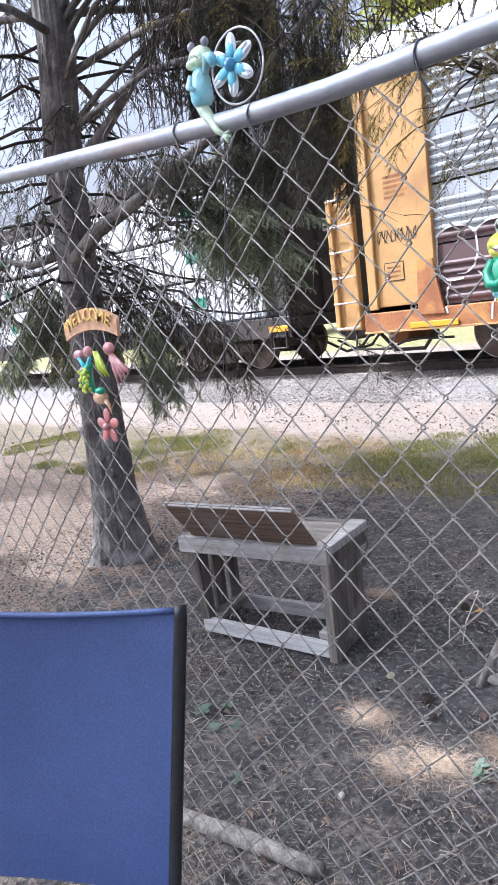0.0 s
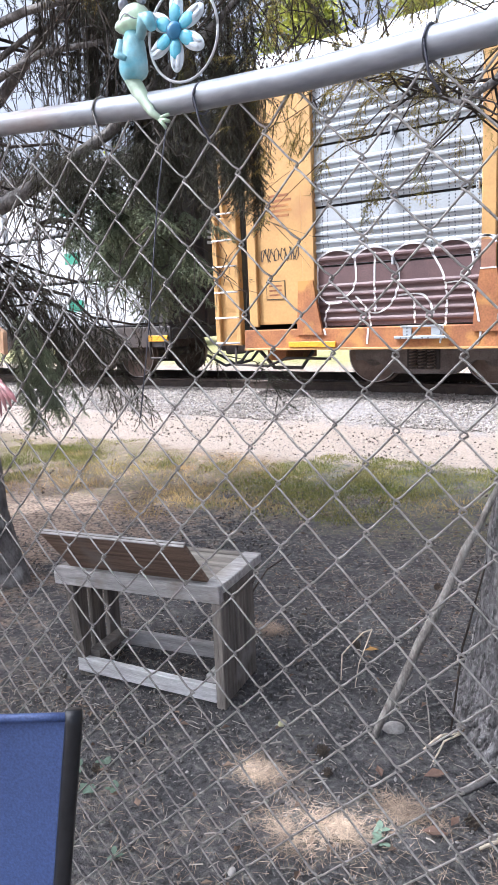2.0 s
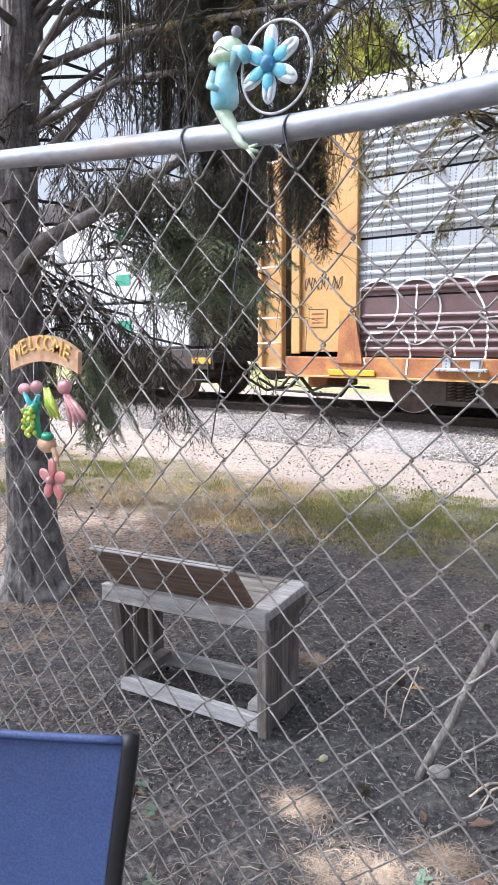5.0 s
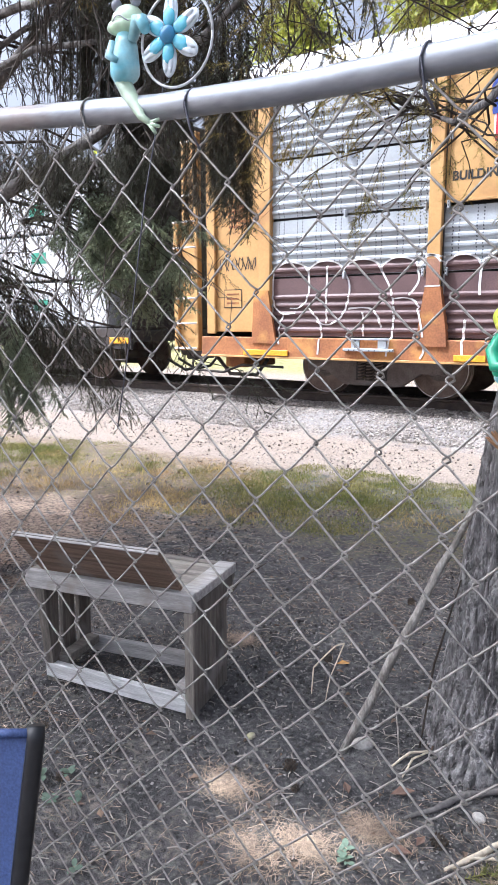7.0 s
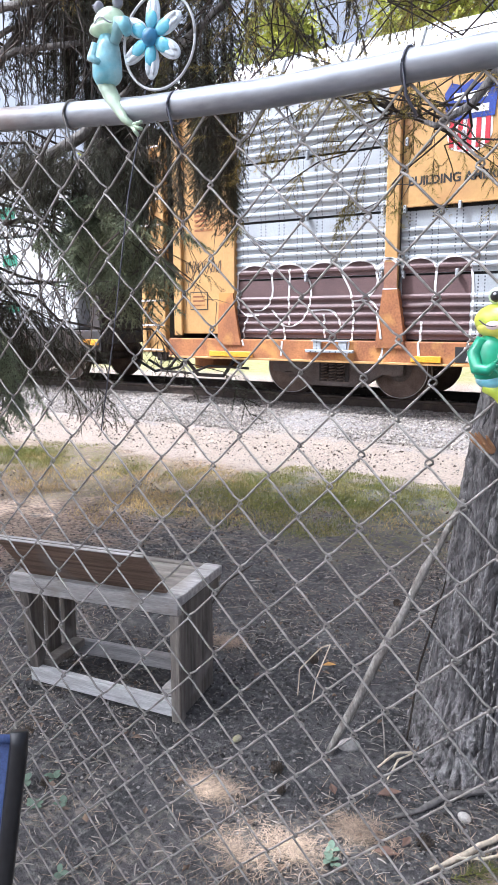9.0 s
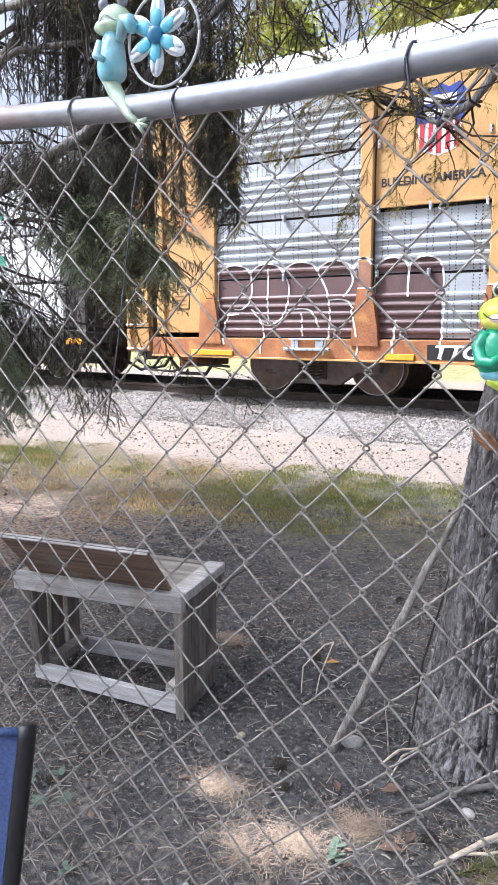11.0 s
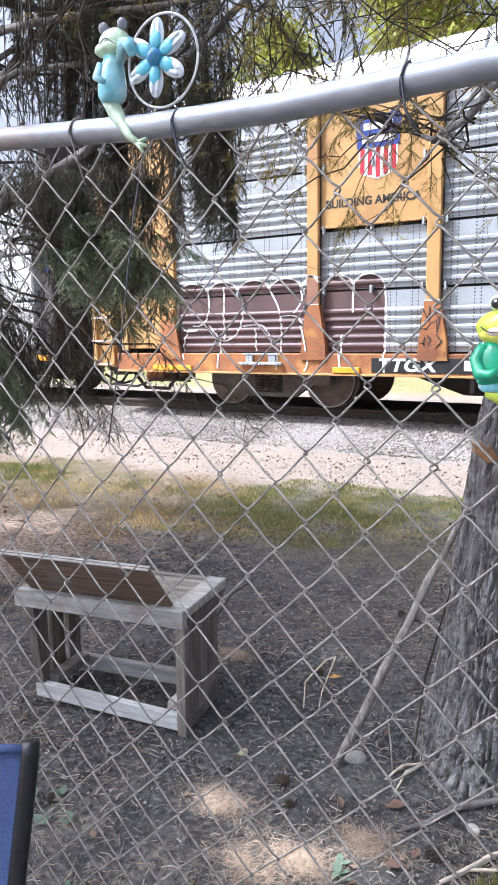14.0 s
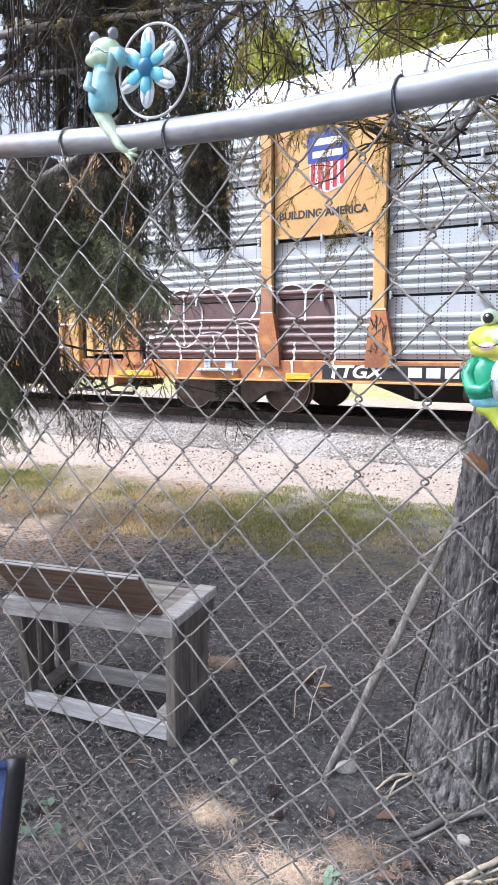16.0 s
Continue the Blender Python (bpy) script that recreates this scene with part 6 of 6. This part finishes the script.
    fleck_heaps = [(-0.70, 0.95, 0.1), (-0.57, 1.12, 0.07), (-0.84, 0.84, 0.09), (-1.06, 1.05, 0.08), (-1.65, 2.0, 0.06), (-0.1, 1.1, 0.12), (-4.4, 1.8, 0.5), (-3.6, 1.4, 0.3)]
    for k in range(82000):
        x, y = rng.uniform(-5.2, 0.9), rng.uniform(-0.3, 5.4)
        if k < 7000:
            hx, hy, hr = fleck_heaps[k % len(fleck_heaps)]
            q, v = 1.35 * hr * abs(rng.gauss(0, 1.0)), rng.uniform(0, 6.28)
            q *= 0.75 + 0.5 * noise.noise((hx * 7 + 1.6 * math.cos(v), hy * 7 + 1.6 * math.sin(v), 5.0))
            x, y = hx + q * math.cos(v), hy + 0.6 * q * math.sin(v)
        elif scatter_mask(x + 5, y) < rng.uniform(-0.4, 0.6):
            continue
        a, ln, z = rng.uniform(0, 6.28), rng.uniform(0.03, 0.08), rng.uniform(0.004, 0.014)
        dx, dy = math.cos(a) * ln, math.sin(a) * ln
        w = 0.0011
        tris.append(((x - dy / ln * w, y + dx / ln * w, z), (x + dy / ln * w, y - dx / ln * w, z), (x + dx, y + dy, z + rng.uniform(-0.004, 0.01))))
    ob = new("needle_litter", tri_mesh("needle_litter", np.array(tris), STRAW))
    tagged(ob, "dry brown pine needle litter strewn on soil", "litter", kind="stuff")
    # dry leaves
    tris = []
    for _ in range(1500):
        x, y = rng.uniform(-5, 0.9), rng.uniform(-0.2, 5.4)
        a, s, z = rng.uniform(0, 6.28), rng.uniform(0.008, 0.024), 0.012
        c, d = math.cos(a) * s, math.sin(a) * s
        h = rng.uniform(0.0, 0.012)
        tris += [((x - c, y - d, z), (x + d * 0.5, y - c * 0.5, z + h), (x + c, y + d, z)), ((x - c, y - d, z), (x + c, y + d, z), (x - d * 0.5, y + c * 0.5, z + h))]
    ob = new("dry_leaves", tri_mesh("dry_leaves", np.array(tris), DRYLEAF))
    tagged(ob, "scattered dry brown leaves on the soil", "litter", kind="stuff")
    # grass of the mossy strip and the lane's edge
    tris = []
    for _ in range(330000):
        x, y = rng.uniform(-9.5, 1.0), rng.uniform(3.2, 6.0)
        c = 1 - abs(y - 4.65) / 1.3
        if noise.noise((x * 0.55, y * 0.8, 8.0)) * 1.4 + 0.9 * noise.noise((x * 2.2, y * 2.2, 3.0)) + c * 0.85 < rng.uniform(0.38, 1.0):
            continue
        a, h = rng.uniform(0, 6.28), rng.uniform(0.01, 0.034)
        w = rng.uniform(0.002, 0.004)
        lx, ly = rng.uniform(-0.5, 0.5) * h, rng.uniform(-0.5, 0.5) * h
        tris.append(((x - math.cos(a) * w, y - math.sin(a) * w, 0.0), (x + math.cos(a) * w, y + math.sin(a) * w, 0.0), (x + lx, y + ly, h)))
    ob = new("grass", tri_mesh("grass", np.array(tris), GRASS))
    tagged(ob, "short patchy yellow-green grass beside the lane", "grass", kind="stuff")

    tris = []
    tufts = [(rng.uniform(-6.4, -2.9), rng.uniform(3.2, 5.3), rng.uniform(0.08, 0.26)) for _ in range(34)] + [(-1.75, 4.4, 0.2), (-1.5, 4.55, 0.15)]
    for k in range(8000):
        hx, hy, hr = tufts[k % len(tufts)]
        x, y, a, h = rng.gauss(hx, hr), rng.gauss(hy, hr * 0.8), rng.uniform(0, 6.28), rng.uniform(0.015, 0.05)
        lx, ly = rng.uniform(-1, 1) * h, rng.uniform(-1, 1) * h
        tris.append(((x - math.cos(a) * 0.003, y - math.sin(a) * 0.003, 0.0), (x + math.cos(a) * 0.003, y + math.sin(a) * 0.003, 0.0), (x + lx, y + ly, h)))
    ob = new("dry_grass", tri_mesh("dry_grass", np.array(tris), DRYGRASS))
    tagged(ob, "dry straw-yellow grass tufts among needle litter", "grass", kind="stuff")


yard_scatter()


def stick(name, label, pts, radii, mat=None, category="stick", n=9, wob=0.25):
    rng = random.Random(len(pts) * 7 + int(abs(pts[0][0]) * 100))
    P, R = [], []
    for i in range(len(pts) - 1):
        a, c = Vector(pts[i]), Vector(pts[i + 1])
        for k in range(4):
            u = k / 4
            P.append(a.lerp(c, u) + Vector([rng.uniform(-wob, wob) * radii[i] for _ in range(3)]))
            R.append((radii[i] + (radii[i + 1] - radii[i]) * u) * rng.uniform(0.92, 1.1))
    P.append(Vector(pts[-1]))
    R.append(radii[-1])
    return single(name, Build().tube(P, R, n), mat or STICKM, label, category, smooth=True)


stick("leaning_stick", "long pale bare branch leaning against the pine", [(-0.825, 1.44, 0.0), (-0.72, 1.53, 0.27), (-0.6, 1.65, 0.6), (-0.47, 1.76, 0.93)], [0.015, 0.0165, 0.015, 0.01])
stick("twig", "forked pale twig arching from the soil", [(-1.12, 1.75, 0.0), (-1.14, 1.8, 0.09), (-1.09, 1.9, 0.16), (-1.06, 1.93, 0.17)], [0.0026, 0.0032, 0.0032, 0.0026], PALETWIG, category="twig", n=6)
stick("twig", "pale twig bent over the soil", [(-1.04, 1.72, 0.0), (-1.05, 1.78, 0.08), (-1.06, 1.93, 0.17)], [0.002, 0.0028, 0.0028], PALETWIG, category="twig", n=6)
stick("twig", "dry pale twig near the pine's foot", [(-0.639, 1.452, 0.008), (-0.605, 1.534, 0.028), (-0.552, 1.591, 0.024)], [0.004, 0.005, 0.004], PALETWIG, category="twig", n=6)
stick("fallen_branch", "fallen grey branch half buried at the pine's foot", [(-0.50, 1.23, 0.004), (-0.433, 1.313, 0.01), (-0.384, 1.419, 0.014), (-0.325, 1.471, 0.016), (-0.22, 1.57, 0.02)], [0.005, 0.009, 0.012, 0.0125, 0.011], GREYSTICK, "branch", 12)
stick("fallen_branch", "pale torn branch lying beneath the fence", [(-0.321, 1.078, 0.012), (-0.274, 1.152, 0.014), (-0.226, 1.242, 0.016), (-0.15, 1.38, 0.02)], [0.004, 0.008, 0.009, 0.008], PALETWIG, "branch", 10)
stick("twig", "pale twig that forks from a fallen branch", [(-0.274, 1.152, 0.02), (-0.2, 1.18, 0.03), (-0.12, 1.26, 0.03)], [0.005, 0.005, 0.003], PALETWIG, "twig", 6)
stick("twig", "pale twig arching beside the pine's foot", [(-0.584, 1.405, 0.006), (-0.581, 1.501, 0.03), (-0.552, 1.591, 0.02)], [0.003, 0.004, 0.004], PALETWIG, "twig", 6)
stick("twig", "thin dark twig leaning beside the pine", [(-0.60, 1.62, 0.0), (-0.585, 1.7, 0.3), (-0.52, 1.76, 0.62)], [0.004, 0.0045, 0.003], TWIG, "twig", 6)
stick("twig", "thin grey stem in the soil near the pine", [(-0.633, 1.508, 0.005), (-0.69, 1.63, 0.05), (-0.73, 1.7, 0.1)], [0.003, 0.003, 0.002], STICKM, "twig", 6)
stick("fallen_log", "long grey log lying along the fence", [(-1.35, 0.24, 0.02), (-1.0, 0.31, 0.02), (-0.72, 0.35, 0.02)], [0.026, 0.026, 0.022], STICKM, "log", 16, 0.06)
stick("twig", "dead branching twig beyond the bench", [(-1.98, 2.3, 0.0), (-2.0, 2.4, 0.1), (-2.08, 2.5, 0.2)], [0.006, 0.005, 0.003], TWIG, "twig", 6)
stick("twig", "dead twig beyond the bench", [(-1.98, 2.3, 0.0), (-1.95, 2.45, 0.12), (-1.85, 2.55, 0.2)], [0.006, 0.005, 0.003], TWIG, "twig", 6)


def cone(x, y, s, seed):
    b = Build()
    for k in range(36):
        a, h = k * 2.4, k / 36
        r = s * (0.55 + 0.45 * math.sin(math.pi * (0.15 + 0.8 * h)))
        b.ball((r * math.cos(a), r * math.sin(a), s * 2.2 * (h - 0.5)), s * 0.3, s * 0.3, s * 0.13, 6, 4)
    b.ball((0, 0, 0), s * 0.7, s * 0.7, s * 1.1, 8, 6)
    single("pine_cone", b, DARKCONE, "dark open pine cone on the soil", "pine cone", pose(x, y, s * 0.8, 80, 0, seed * 50), "pine cones")


for i, (x, y) in enumerate(((-1.85, 0.95), (-1.2, 2.05), (-0.928, 1.249), (-0.86, 1.16), (-1.13, 2.9), (-0.37, 1.172), (-1.556, 0.768), (-2.6, 2.1))):
    cone(x, y, 0.014 + 0.003 * (i % 3), i)
b = Build().add([(-0.03, 0, 0), (0, -0.016, 0.006), (0.035, 0, 0.004), (0, 0.016, 0.01), (-0.03, 0, -0.001), (0, -0.016, 0.005), (0.035, 0, 0.003), (0, 0.016, 0.009)], [(0, 1, 2), (0, 2, 3), (6, 5, 4), (7, 6, 4)])
single("fallen_leaf", b, YLEAF, "single orange fallen leaf on soil", "leaf", pose(-1.12, 2.04, 0.012, 0, 0, 30), "fallen leaves")
for x, y, r, k in ((-0.455, 1.071, 15, 1.2), (-0.418, 1.147, 80, 0.8), (-0.712, 1.252, 130, 0.9), (-0.55, 1.33, 40, 1.3)):
    single("fallen_leaf", b.mesh("fallen_leaf", REDLEAF), None, "curled red-brown dry leaf on soil", "leaf", pose(x, y, 0.012, 0, 0, r) @ Matrix.Scale(k, 4), "fallen leaves")


def weed(x, y, s, seed):
    rng = random.Random(seed)
    w = thing("weed", "low grey-green broadleaf weed on the soil", "plant", pose(x, y, 0), "weeds by the fence")
    for k in range(7):
        a = rng.uniform(0, 360)
        ln = 0.8 * s * rng.uniform(0.6, 1.2)
        b = Build()
        n = 6
        for i in range(n + 1):
            u = i / n
            wd = 0.32 * ln * math.sin(math.pi * (0.1 + 0.85 * u)) ** 0.8
            z = 0.6 * ln * u - 0.35 * ln * u * u
            b.v += [(ln * u, -wd, z + 0.1 * wd), (ln * u, 0, z), (ln * u, wd, z + 0.1 * wd)]
        for i in range(n):
            for j in range(2):
                b.f.append((3 * i + j, 3 * i + 3 + j, 3 * i + 4 + j, 3 * i + 1 + j))
        part("leaf", b, WEED, w, smooth=True, fix=False, m=pose(rng.uniform(-0.3, 0.3) * s, rng.uniform(-0.3, 0.3) * s, 0.012, 0, 0, a))


for i, (x, y, s) in enumerate(((-1.62, 0.72, 0.05), (-1.5, 0.66, 0.045), (-1.42, 0.72, 0.035), (-1.55, 0.8, 0.04), (-0.6, 0.99, 0.04), (-0.57, 0.96, 0.035), (-1.2, 0.5, 0.03), (-0.05, 0.62, 0.04))):
    weed(x, y, s, i)


def fallen_sprig():
    """A short green conifer sprig with its needles."""
    sprig = thing("conifer_sprig", "green conifer sprig lying on the needle litter", "plant", pose(-0.26, 1.07, 0.015))
    way = Vector((0.13, 0.12, 0.012))
    part("stem", Build().tube([(0, 0, 0), tuple(way * 0.5), tuple(way)], [0.003, 0.0025, 0.001], 6), TWIG, sprig)
    rng = np.random.default_rng(5)
    nd, _ = needle_spray(rng, 0.18, 0.03, 0.0024, 700, 6, 0.5, 0.02)
    part("needles", tri_mesh("needles", place(nd, (0, 0, 0.004), way, 0.0, 1.0), GRASS), None, sprig)


fallen_sprig()


def motions():
    rows = [(s, pose(x, TRACK_Y, RAIL_Z)) for s, x in TRAIN_X]
    walk(autorack, rows)
    walk(flat_car, rows)


motions()
